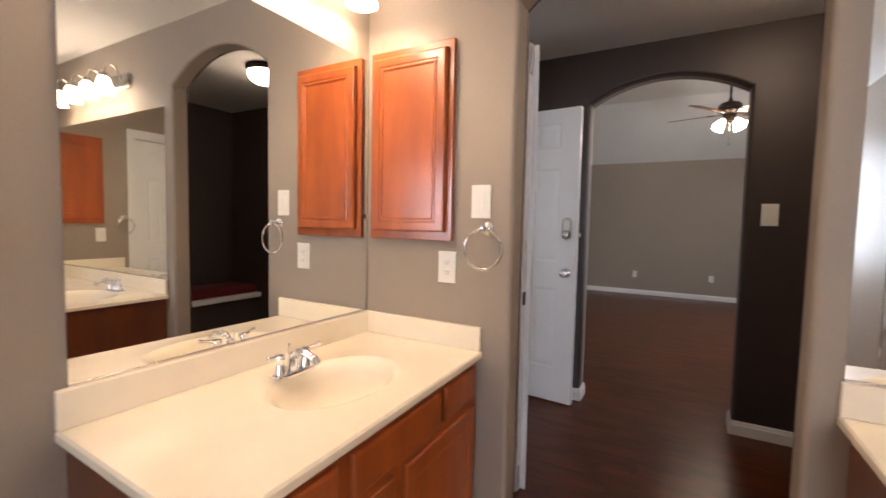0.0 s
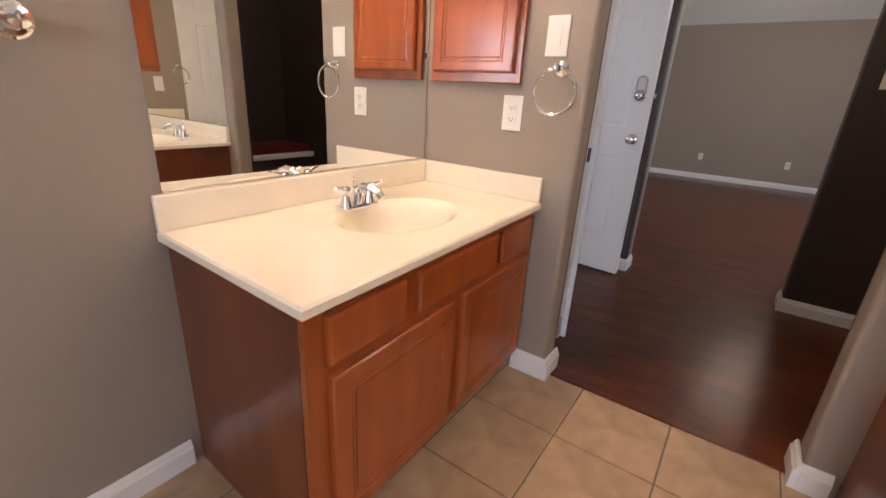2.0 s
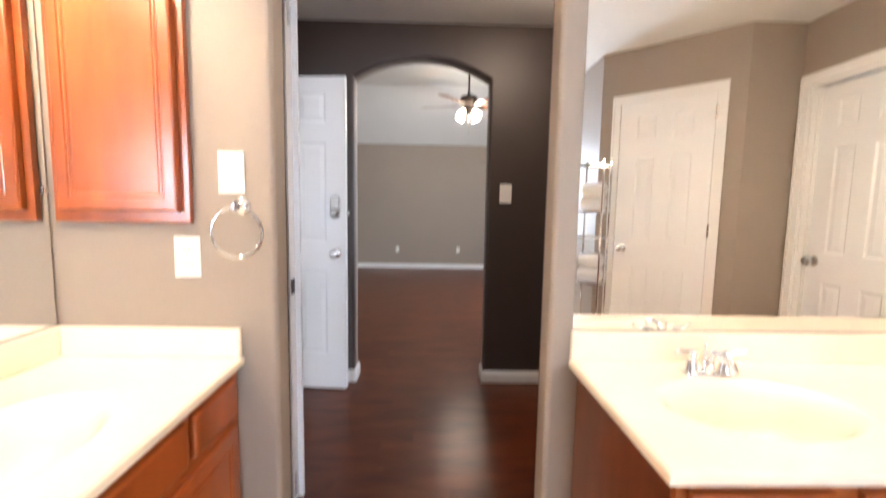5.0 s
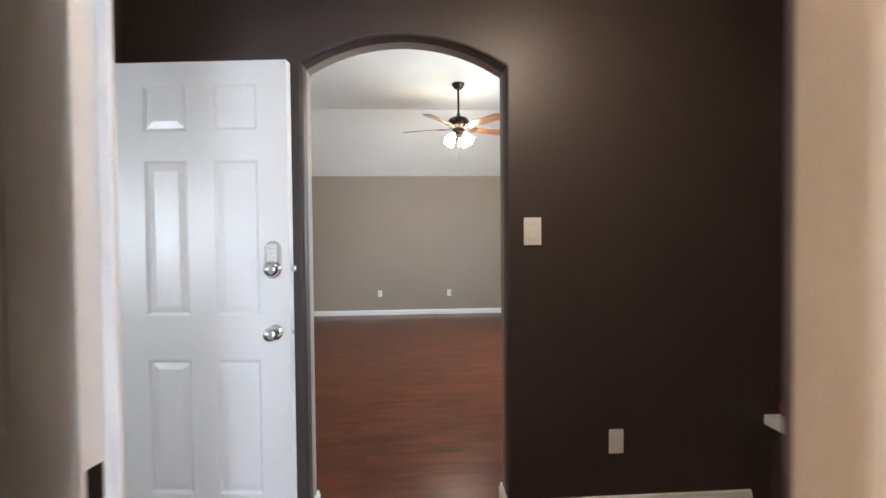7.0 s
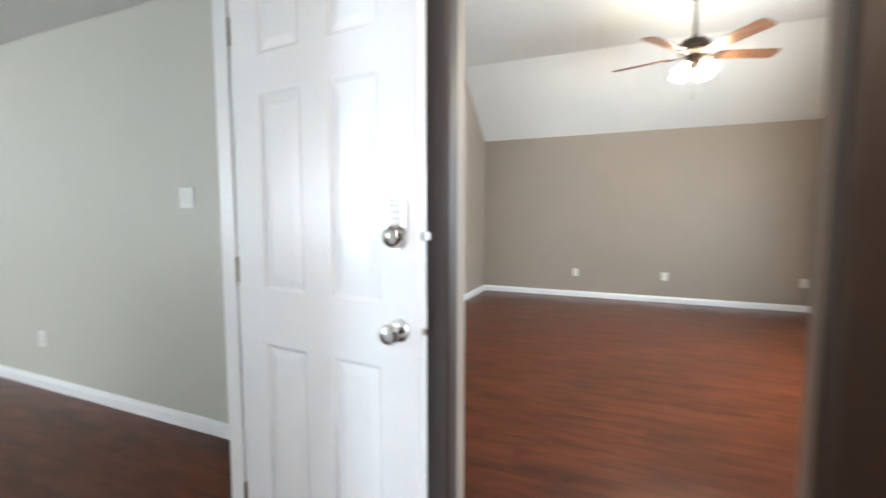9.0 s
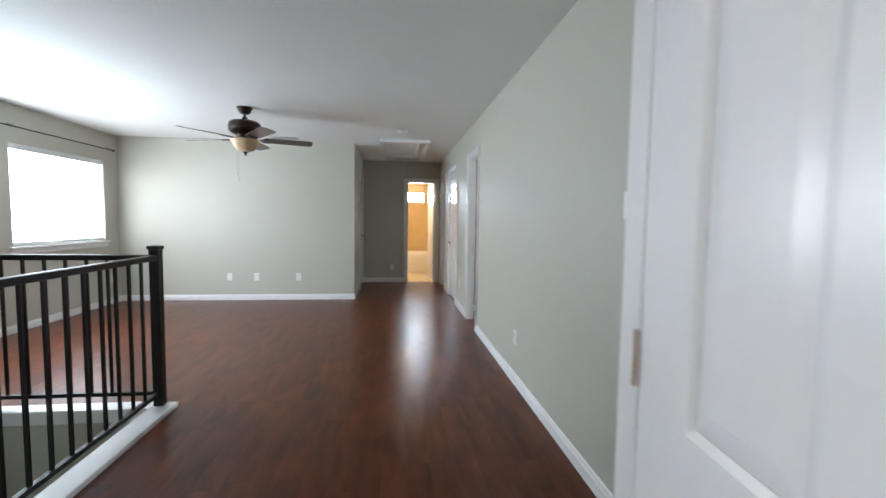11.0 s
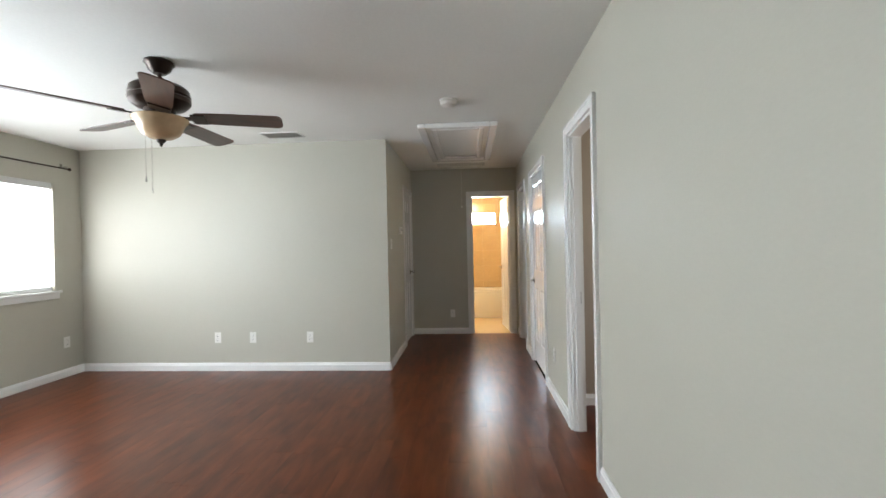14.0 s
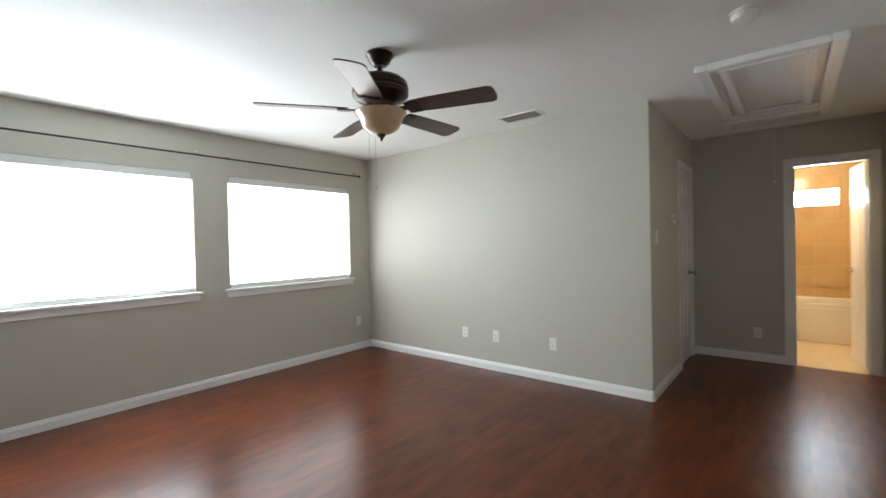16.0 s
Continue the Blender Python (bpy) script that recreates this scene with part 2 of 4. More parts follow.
def arc_points(x0, x1, spring, apex, n=20):
    """A segmental arch from (x0, spring) over the apex to (x1, spring)."""
    h, c = apex - spring, (x1 - x0) / 2
    r = (c * c + h * h) / (2 * h)
    mid, zc = (x0 + x1) / 2, apex - r
    a = math.asin(c / r)
    return [(mid + r * math.sin(-a + 2 * a * k / n), zc + r * math.cos(-a + 2 * a * k / n)) for k in range(n + 1)]


def bullnose(bm, along, plane, inside, r=0.018):
    """Rounds the drywall corners that lie in one face of a wall, where inside(u, z) holds at both ends."""
    k, u = ("xy".index(along), 1 - "xy".index(along))
    hit = [e for e in bm.edges if all(abs(v.co[k] - plane) < 1e-5 and inside(v.co[u], v.co.z) for v in e.verts)]
    bmesh.ops.bevel(bm, geom=hit, offset=r, segments=4, affect="EDGES", profile=0.5)
    return bm


def notched(u0, u1, top, notches):
    """The outline of a wall with openings from the floor: notches are (u0, u1, height) or ready lists of points."""
    poly = [(u0, 0)]
    for nt in notches:
        if isinstance(nt, list):
            poly += [(nt[0][0], 0), *nt, (nt[-1][0], 0)]
        else:
            poly += [(nt[0], 0), (nt[0], nt[2]), (nt[1], nt[2]), (nt[1], 0)]
    poly += [(u1, 0), (u1, top), (u0, top)]
    return poly

# ---- structure ----
H = 2.44
LN = 3.945
XL, YB = -0.886, 1.87
BATH_ARCH = arc_points(-0.197, 0.676, 2.06, 2.225)
HALL_ARCH = arc_points(-0.245, 0.668, 2.09, 2.225)

setting("wall_bath_door", bullnose(prism(B(), notched(XL - 0.1, 2.75, H, [BATH_ARCH]), "y", YB, 1.962), "y", YB, lambda x, z: -0.21 < x < 0.69 and z < 2.23), TAUPE, "taupe painted drywall wall with an arched opening", "wall")
setting("wall_vestibule_south", prism(B(), notched(-1.04, 2.5, H, [BATH_ARCH]), "y", 1.962, 1.975), DARK, "charcoal painted wall around the arched opening", "wall")
setting("wall_bath_west", box(B(), XL - 0.1, XL, -2.6, YB, 0, H), TAUPE, "taupe painted bathroom wall behind the mirror", "wall")
setting("wall_bath_south", box(B(), XL - 0.1, 1.62, -2.7, -2.6, 0, H), TAUPE, "plain taupe bathroom end wall", "wall")
setting("wall_bath_inner", box(B(), 1.62, 1.72, -2.7, -0.25, 0, H), TAUPE, "taupe painted bathroom side wall", "wall")
setting("wall_bath_diagonal", prism(B(), [(1.62, -0.25), (2.30, 0.43), (2.30, 0.53 - 0.2), (1.72, -0.25)], "z", 0, H), TAUPE, "taupe painted diagonal bathroom wall", "wall")
setting("wall_bath_return", box(B(), 2.30, 2.65, 0.33, 0.43, 0, H), TAUPE, "short taupe bathroom wall return", "wall")
setting("wall_bath_east", prism(B(), notched(0.43, YB, H, [(0.50, 1.16, 2.04)]), "x", 2.65, 2.75), TAUPE, "taupe painted bathroom wall with a door", "wall")
setting("bath_ceiling", box(B(), XL - 0.1, 2.75, -2.7, 1.962, H, H + 0.1), CEIL, "white textured bathroom ceiling", "ceiling")

setting("wall_arch", bullnose(prism(B(), notched(-1.125, 2.5, H, [HALL_ARCH]), "y", 3.46, 3.53), "y", 3.46, lambda x, z: -0.25 < x < 0.68 and z < 2.23), DARK, "charcoal painted wall with an arched opening", "wall")
setting("wall_bedroom_south", prism(B(), notched(-1.10, 2.57, 3.26, [HALL_ARCH]), "y", 3.53, 3.60), TAUPE, "taupe wall around the arched opening", "wall")
setting("wall_bedroom_jog", box(box(B(), -1.10, -1.04, 3.60, 4.10, 0, 3.26), -1.965, -1.10, 4.03, 4.10, 0, 3.26), TAUPE, "taupe bedroom wall corner", "wall")
setting("wall_vestibule_east", box(B(), 2.40, 2.50, 1.975, 3.46, 0, H), DARK, "charcoal painted wall behind the bench", "wall")
setting("wall_entry", box(box(box(B(), -1.065, -1.005, 1.962, 2.33, 0, H), -1.065, -1.005, 3.43, 3.46, 0, H), -1.065, -1.005, 2.33, 3.43, 2.06, H), DARK, "charcoal wall above the double entry door", "wall")
setting("wall_loft_east", box(box(box(B(), -1.125, -1.065, -1.025, 2.33, 0, H), -1.125, -1.065, 3.43, 3.46, 0, H), -1.125, -1.065, 2.33, 3.43, 2.06, H), LOFT, "greige wall around the double entry door", "wall")
setting("wall_loft_return", box(B(), -1.125, -1.065, 3.53, LN, 0, H), LOFT, "short greige wall beside the entry", "wall")
setting("vestibule_ceiling", box(B(), -1.10, 2.5, 1.962, 3.53, H, H + 0.1), CEIL, "white vestibule ceiling", "ceiling")

setting("wall_bedroom_west", prism(B(), [(4.10, 0), (9.06, 0), (9.06, 2.43), (7.98, 3.26), (4.10, 3.26)], "x", -1.965, -1.865), TAUPE, "taupe bedroom side wall", "wall")
setting("wall_bedroom_north", box(B(), -1.965, 3.0, 9.06, 9.16, 0, 2.43), TAUPE, "taupe painted bedroom end wall", "wall")
bm = prism(B(), [(5.0, 2.0), (6.6, 2.0), (6.6, 3.26), (5.0, 3.26)], "x", 2.47, 2.57)
prism(bm, [(5.0, 0), (6.6, 0), (6.6, 0.9), (5.0, 0.9)], "x", 2.47, 2.57)
prism(bm, [(3.60, 0), (5.0, 0), (5.0, 3.26), (3.60, 3.26)], "x", 2.47, 2.57)
prism(bm, [(6.6, 0), (9.06, 0), (9.06, 2.43), (7.98, 3.26), (6.6, 3.26)], "x", 2.47, 2.57)
setting("wall_bedroom_east", bm, TAUPE, "taupe bedroom side wall with a window opening", "wall")
setting("bedroom_ceiling", prism(B(), [(3.53, 3.26), (7.98, 3.26), (9.06, 2.43), (9.16, 2.43), (9.16, 2.55), (8.02, 3.40), (3.53, 3.40)], "x", -1.965, 2.57), CEIL, "white vaulted bedroom ceiling", "ceiling")

# loft
setting("wall_loft_north", prism(B(), notched(-9.2, -1.065, H, [(-8.76, -8.16, 2.04), (-7.60, -6.78, 2.04), (-5.77, -5.17, 2.04)]), "y", LN, 4.03), LOFT, "long greige wall with three doorways", "wall")
setting("wall_loft_west", box(B(), -7.32, -7.22, -1.025, 2.29, 0, H), LOFT, "greige loft end wall", "wall")
setting("wall_hall_south", prism(B(), notched(-9.2, -7.22, H, [(-8.95, -8.35, 2.04)]), "y", 2.29, 2.39), LOFT, "greige hallway wall with a doorway", "wall")
setting("wall_hall_west", prism(B(), notched(2.39, LN, H, [(3.27, 3.85, 2.03)]), "x", -9.2, -9.09), LOFT, "greige hallway end wall with a bathroom doorway", "wall")
W1, W2, WZ0, WZ1 = (-5.11, -3.63), (-6.91, -5.43), 0.92, 2.03
bm = B()
box(bm, -7.32, -1.10, -1.165, -1.025, 0, WZ0)
box(bm, -7.32, -1.10, -1.165, -1.025, WZ1, H)
for a, b in ((-7.32, W2[0]), (W2[1], W1[0]), (W1[1], -1.10)):
    box(bm, a, b, -1.165, -1.025, WZ0, WZ1)
setting("wall_loft_south", bm, LOFT, "greige window wall of the loft", "wall")
setting("loft_ceiling", box(B(), -9.2, -1.10, -1.165, 4.03, H - 0.01, H + 0.1), CEIL, "white loft ceiling", "ceiling")

# ---- floors ----


def planks(name, label, x0, x1, y0, y1, along, holes=(), width=0.125, length=1.22):
    """A laminate floor: each board is a piece of its own under the floor."""
    floor = setting(name, box(B(), x0, x1, y0, y1, -0.05, -0.010), SLOT, label, "floor")
    rng = random.Random(len(name))
    u0, u1, v0, v1 = (x0, x1, y0, y1) if along == "x" else (y0, y1, x0, x1)
    v = v0
    g = 0.0
    while v < v1 - 0.01:
        w = min(width, v1 - v)
        u = u0 - rng.random() * length
        while u < u1:
            a, b = max(u, u0), min(u + length, u1)
            u += length
            if b - a < 0.02:
                continue
            bm = B()
            r = (a + g, b - g, v + g, v + w - g) if along == "x" else (v + g, v + w - g, a + g, b - g)
            cx, cy = (r[0] + r[1]) / 2, (r[2] + r[3]) / 2
            if any(hx0 < cx < hx1 and hy0 < cy < hy1 for hx0, hx1, hy0, hy1 in holes):
                bm.free()
                continue
            hx, hy, e = (r[1] - r[0]) / 2, (r[3] - r[2]) / 2, 0.0007
            rings = [[bm.verts.new((sx * (hx - i), sy * (hy - i), z)) for sx, sy in ((-1, -1), (1, -1), (1, 1), (-1, 1))] for i, z in ((0, -0.009), (0, -0.0004), (e, 0))]
            for ra, rb in zip(rings, rings[1:]):
                for k in range(4):
                    bm.faces.new((ra[k], ra[(k + 1) % 4], rb[(k + 1) % 4], rb[k]))
            bm.faces.new(rings[-1])
            ob = part("plank", bm, FLOORW, floor)
            ob.location = (cx, cy, 0)
        v += w
    return floor


def tiles(name, label, x0, x1, y0, y1, pitch, ox, oy, keep, mat, base, gap=0.006, thick=0.010):
    """A tiled floor: each tile a piece on its grout bed."""
    floor = setting(name, box(B(), x0, x1, y0, y1, -0.05, -0.003), base, label, "floor")
    i0, i1 = math.floor((x0 - ox) / pitch), math.ceil((x1 - ox) / pitch)
    j0, j1 = math.floor((y0 - oy) / pitch), math.ceil((y1 - oy) / pitch)
    cache = {}
    for i in range(i0, i1):
        for j in range(j0, j1):
            a, b = max(ox + i * pitch, x0) + gap / 2, min(ox + (i + 1) * pitch, x1) - gap / 2
            c, d = max(oy + j * pitch, y0) + gap / 2, min(oy + (j + 1) * pitch, y1) - gap / 2
            if b - a < 0.02 or d - c < 0.02 or not keep((a + b) / 2, (c + d) / 2):
                continue
            key = (round(b - a, 3), round(d - c, 3))
            if key not in cache:
                bm = B()
                w, h = key[0] / 2, key[1] / 2
                box(bm, -w, w, -h, h, -thick, 0, 0.0025)
                cache[key] = mesh_of("tile", bm, mat)
            ob = new("tile", cache[key])
            ob.parent = floor
            ob.location = ((a + b) / 2, (c + d) / 2, 0)
    return floor


# ---- trim ----


def baseboard(x0, y0, x1, y1, nx, ny, name="baseboard", h=0.085, thick=0.015, label="white painted baseboard"):
    """A moulded baseboard from one corner to the next along a wall whose normal is (nx, ny)."""
    d = Vector((x1 - x0, y1 - y0, 0))
    L = d.length
    d.normalize()
    n = Vector((nx, ny, 0))
    prof = [(0.0, 0), (thick, 0), (thick, h * 0.70), (thick * 0.72, h * 0.78), (thick * 0.58, h * 0.92), (thick * 0.3, h), (0.0, h)]
    bm = B()
    ends = []
    for s in (0, L):
        ends.append([bm.verts.new(Vector((x0, y0, 0)) + d * s + n * (u + 0.0005) + Vector((0, 0, z))) for u, z in prof])
    k = len(prof)
    bm.faces.new(ends[0])
    bm.faces.new(ends[1][::-1])
    for i in range(k):
        bm.faces.new((ends[0][i], ends[1][i], ends[1][(i + 1) % k], ends[0][(i + 1) % k]))
    bmesh.ops.recalc_face_normals(bm, faces=bm.faces)
    return setting(name, bm, TRIM, label, "baseboard")


def casing(owner, along, u0, u1, top, plane, side, w=0.06, t=0.016):
    """Door trim round an opening. along: the axis of the wall; plane: its face; side: the way it stands out."""
    def strip(poly):
        bm = B()
        prism(bm, poly, "y" if along == "x" else "x", plane, plane + side * t)
        return part("casing", bm, TRIM, owner)
    strip([(u0 - w, 0), (u0, 0), (u0, top), (u0 - w, top + w)])
    strip([(u1, 0), (u1 + w, 0), (u1 + w, top + w), (u1, top)])
    strip([(u0 - w, top + w), (u0, top), (u1, top), (u1 + w, top + w)])
    # back band
    b = 0.014
    for poly in ([(u0 - w - 0.002, 0), (u0 - w + b, 0), (u0 - w + b, top + w - b), (u0 - w - 0.002, top + w + 0.002)],
                 [(u1 + w - b, 0), (u1 + w + 0.002, 0), (u1 + w + 0.002, top + w + 0.002), (u1 + w - b, top + w - b)],
                 [(u0 - w - 0.002, top + w + 0.002), (u0 - w + b, top + w - b), (u1 + w - b, top + w - b), (u1 + w + 0.002, top + w + 0.002)]):
        bm = B()
        prism(bm, poly, "y" if along == "x" else "x", plane + side * t, plane + side * (t + 0.006))
        part("back_band", bm, TRIM, owner)


def jambs(owner, along, u0, u1, top, p0, p1, t=0.018, stop=True):
    """The lining of a door opening between the wall's faces p0 and p1."""
    ax = "y" if along == "x" else "x"
    for poly in ([(u0 - 0.001, 0), (u0 + t, 0), (u0 + t, top - t), (u0 - 0.001, top)], [(u1 - t, 0), (u1 + 0.001, 0), (u1 + 0.001, top), (u1 - t, top - t)],
                 [(u0, top), (u0 + t, top - t), (u1 - t, top - t), (u1, top)]):
        part("jamb", prism(B(), poly, ax, p0, p1), TRIM, owner)
    if stop:
        mid = (p0 + p1) / 2
        for a, b in ((u0 + t, u0 + t + 0.011), (u1 - t - 0.011, u1 - t)):
            part("stop", prism(B(), [(a, 0), (b, 0), (b, top - t), (a, top - t)], ax, mid - 0.018, mid + 0.018), TRIM, owner)


# ---- doors ----


def raised_panel(w, h, t, slope=0.028, rise=0.006):
    """A panel with a bevelled field on both faces, standing in the x-z plane."""
    bm = B()
    def ring(u, y):
        return [bm.verts.new(p) for p in ((u, y, u), (w - u, y, u), (w - u, y, h - u), (u, y, h - u))]
    rings = [ring(slope, -t / 2), ring(0.006, -t / 2 + rise), ring(0, -t / 2 + rise), ring(0, t / 2 - rise), ring(0.006, t / 2 - rise), ring(slope, t / 2)]
    bm.faces.new(rings[0])
    bm.faces.new(rings[-1][::-1])
    for a, b in zip(rings, rings[1:]):
        for k in range(4):
            bm.faces.new((a[k], a[(k + 1) % 4], b[(k + 1) % 4], b[k]))
    bmesh.ops.recalc_face_normals(bm, faces=bm.faces)
    return bm


def six_panel(leaf, W, HH, T=0.044, mat=None):
    """The frame and six raised panels of a door leaf; hinge edge at x = 0, middle of its thickness at y = 0."""
    mat = mat or DOORW
    st, mu = 0.125, 0.11
    cols = [(st, (W - mu) / 2), ((W + mu) / 2, W - st)]
    rails = [(0.0, 0.235), (0.80, 0.985), (1.628, 1.75), (HH - 0.095, HH)]
    gaps = [(0.235, 0.80), (0.985, 1.628), (1.75, HH - 0.095)]
    bm = B()
    box(bm, 0, st, -T / 2, T / 2, 0, HH)
    box(bm, W - st, W, -T / 2, T / 2, 0, HH)
    for a, b in rails:
        box(bm, st, W - st, -T / 2, T / 2, a, b)
    for a, b in gaps:
        box(bm, cols[0][1], cols[1][0], -T / 2, T / 2, a, b)
    part("frame", bm, mat, leaf)
    for a, b in gaps:
        for c, d in cols:
            # sloped sticking round the opening
            bm = B()
            for s in (-1, 1):
                o = [(c, a), (d, a), (d, b), (c, b)]
                i = [(c + 0.012, a + 0.012), (d - 0.012, a + 0.012), (d - 0.012, b - 0.012), (c + 0.012, b - 0.012)]
                vo = [bm.verts.new((x, s * T / 2, z)) for x, z in o]
                vi = [bm.verts.new((x, s * (T / 2 - 0.006), z)) for x, z in i]
                for k in range(4):
                    bm.faces.new((vo[k], vo[(k + 1) % 4], vi[(k + 1) % 4], vi[k]))
            bmesh.ops.recalc_face_normals(bm, faces=bm.faces)
            part("moulding", bm, mat, leaf)
            p = part("panel", raised_panel(d - c - 0.02, b - a - 0.02, T - 0.006, 0.032, 0.0045), mat, leaf)
            p.location = (c + 0.01, 0, a + 0.01)


def hinges(leaf, side, T=0.044):
    """Three butt hinge knuckles on the hinge edge of a leaf."""
    for z in (0.18, 1.0, 1.80):
        part("hinge", rod(B(), (-0.004, side * (T / 2 + 0.004), z), (-0.004, side * (T / 2 + 0.004), z + 0.09), 0.0065, seg=10), STEEL, leaf)


def knob(leaf, x, z, side, T=0.044, mat=None, name="knob"):
    """A round door knob with its rose."""
    bm = B()
    lathe(bm, [(0.0, 0), (0.033, 0), (0.032, 0.005), (0.024, 0.009), (0.012, 0.012), (0.011, 0.03), (0.018, 0.036), (0.027, 0.044), (0.029, 0.054), (0.024, 0.064), (0.012, 0.069), (0.0, 0.07)], axis="Y")
    k = part(name, bm, mat or STEEL, leaf, smooth=True)
    k.matrix_local = pose(x, side * T / 2, z, 0, 0, 0 if side > 0 else 180)
    return k


def lever(leaf, x, z, side, way, T=0.044):
    bm = B()
    lathe(bm, [(0.0, 0), (0.032, 0), (0.03, 0.007), (0.012, 0.012), (0.011, 0.045), (0.0, 0.046)], axis="Y")
    box(bm, 0 if way > 0 else -0.105, 0.105 if way > 0 else 0, 0.034, 0.048, -0.010, 0.010, 0.005)
    k = part("lever_handle", bm, STEEL, leaf, smooth=True)
    k.matrix_local = pose(x, side * T / 2, z) @ Matrix.Diagonal((1, side, 1, 1))
    return k


def door_leaf(name, label, hinge, turn, W=0.76, HH=2.03, group=""):
    return thing(name, label, "door", (hinge[0], hinge[1], 0.012), turn, group)


def plate(name, label, at, normal, toggles="rocker", w=0.07, h=0.115):
    """A wall plate with a rocker switch or a duplex outlet. at: the middle on the wall; normal: degrees about z."""
    ob = thing(name, label, "switch" if "switch" in name else "outlet", at, normal, "light switches" if "switch" in name else "wall outlets")
    part("cover_plate", box(B(), -w / 2, w / 2, -0.006, -0.0005, -h / 2, h / 2, 0.002), PLATE, ob)
    if toggles == "rocker":
        part("rocker", box(B(), -0.016, 0.016, -0.010, -0.0062, -0.033, 0.033, 0.0015), PLATE, ob)
    elif toggles == "double":
        for s in (-0.023, 0.023):
            part("rocker", box(B(), s - 0.016, s + 0.016, -0.010, -0.0062, -0.033, 0.033, 0.0015), PLATE, ob)
    elif toggles == "duplex":
        for s in (-0.02, 0.02):
            r = part("receptacle", box(B(), -0.017, 0.017, -0.009, -0.0062, s - 0.014, s + 0.014, 0.003), PLATE, ob)
            bm = B()
            box(bm, -0.008, -0.006, -0.0096, -0.0091, s - 0.003, s + 0.006)
            box(bm, 0.006, 0.008, -0.0096, -0.0091, s - 0.003, s + 0.006)
            box(bm, -0.002, 0.002, -0.0096, -0.0091, s - 0.010, s - 0.006)
            part("slots", bm, SLOT, r)
    return ob


# ---- bathroom ----


def rings_front(bm, w, h, steps, fill=True):
    """Nested rectangles, each set in from the edge by u at depth y, joined into one moulded front."""
    rings = []
    for u, y in steps:
        rings.append([bm.verts.new(p) for p in ((u, y, u), (w - u, y, u), (w - u, y, h - u), (u, y, h - u))])
    for ra, rb in zip(rings, rings[1:]):
        for k in range(4):
            bm.faces.new((ra[k], ra[(k + 1) % 4], rb[(k + 1) % 4], rb[k]))
    bm.faces.new(rings[0])
    if fill:
        bm.faces.new(rings[-1])
    bmesh.ops.recalc_face_normals(bm, faces=bm.faces)
    return bm


def cab_door(name, parent, w, h, t=0.02, mat=None, frame_w=0.05):
    """A framed cabinet door in the x-z plane, its face towards -y, its corner at the origin."""
    mat = mat or CHERRY
    f = frame_w
    d = part(name, rings_front(B(), w, h, [(0, 0), (0, -t + 0.006), (0.003, -t + 0.002), (0.008, -t), (f - 0.003, -t), (f, -t + 0.003), (f + 0.003, -t + 0.003), (f + 0.006, -t + 0.001),
                                           (f + 0.011, -t + 0.001), (f + 0.014, -t + 0.004), (f + 0.018, -t + 0.006)]), mat, parent)
    i = f + 0.0185
    part("panel", box(B(), i, w - i, -t + 0.0046, -t + 0.0058, i, h - i), mat, d)
    return d


def slab_front(name, parent, w, h, t=0.02, mat=None):
    return part(name, rings_front(B(), w, h, [(0, 0), (0, -t * 0.6), (0.002, -t * 0.8), (0.006, -t * 0.94), (0.011, -t)]), mat or CHERRY, parent)


def faucet(at, turn):
    """A two-handle centre-set chrome tap; its spout points to -y before the turn."""
    ob = thing("faucet", "polished chrome two-handle centre-set bathroom faucet", "faucet", at, turn)
    bm = B()
    box(bm, -0.075, 0.075, -0.026, 0.026, 0, 0.014, 0.006)
    part("base", bm, CHROME, ob, smooth=True)
    for s in (-0.051, 0.051):
        bm = B()
        lathe(bm, [(0.022, 0.0), (0.02, 0.012), (0.014, 0.03), (0.013, 0.042), (0.017, 0.05), (0.015, 0.06), (0.0, 0.064)], at=(s, 0, 0.014))
        h = part("handle", bm, CHROME, ob, smooth=True)
        bm = B()
        rod(bm, (s, 0, 0.066), (s * 2.0, -0.012, 0.078), 0.0075, 0.005)
        bmesh.ops.create_uvsphere(bm, u_segments=12, v_segments=8, radius=0.008, matrix=Matrix.Translation((s * 2.0, -0.012, 0.078)))
        part("lever", bm, CHROME, h, smooth=True)
    bm = B()
    lathe(bm, [(0.02, 0), (0.018, 0.02), (0.014, 0.05), (0.0, 0.06)], at=(0, 0.004, 0.014))
    pts = [(0, 0.0, 0.055), (0, -0.025, 0.075), (0, -0.06, 0.078), (0, -0.095, 0.066), (0, -0.11, 0.05)]
    for a, b in zip(pts, pts[1:]):
        rod(bm, a, b, 0.0125, 0.0115)
    for p in pts[1:-1]:
        bmesh.ops.create_uvsphere(bm, u_segments=12, v_segments=8, radius=0.0122, matrix=Matrix.Translation(p))
    part("spout", bm, CHROME, ob, smooth=True)
    bm = B()
    rod(bm, (0, 0.02, 0.014), (0, 0.02, 0.09), 0.003)
    bmesh.ops.create_uvsphere(bm, u_segments=10, v_segments=8, radius=0.006, matrix=Matrix.Translation((0, 0.02, 0.092)))
    part("lift_rod", bm, CHROME, ob, smooth=True)
    return ob


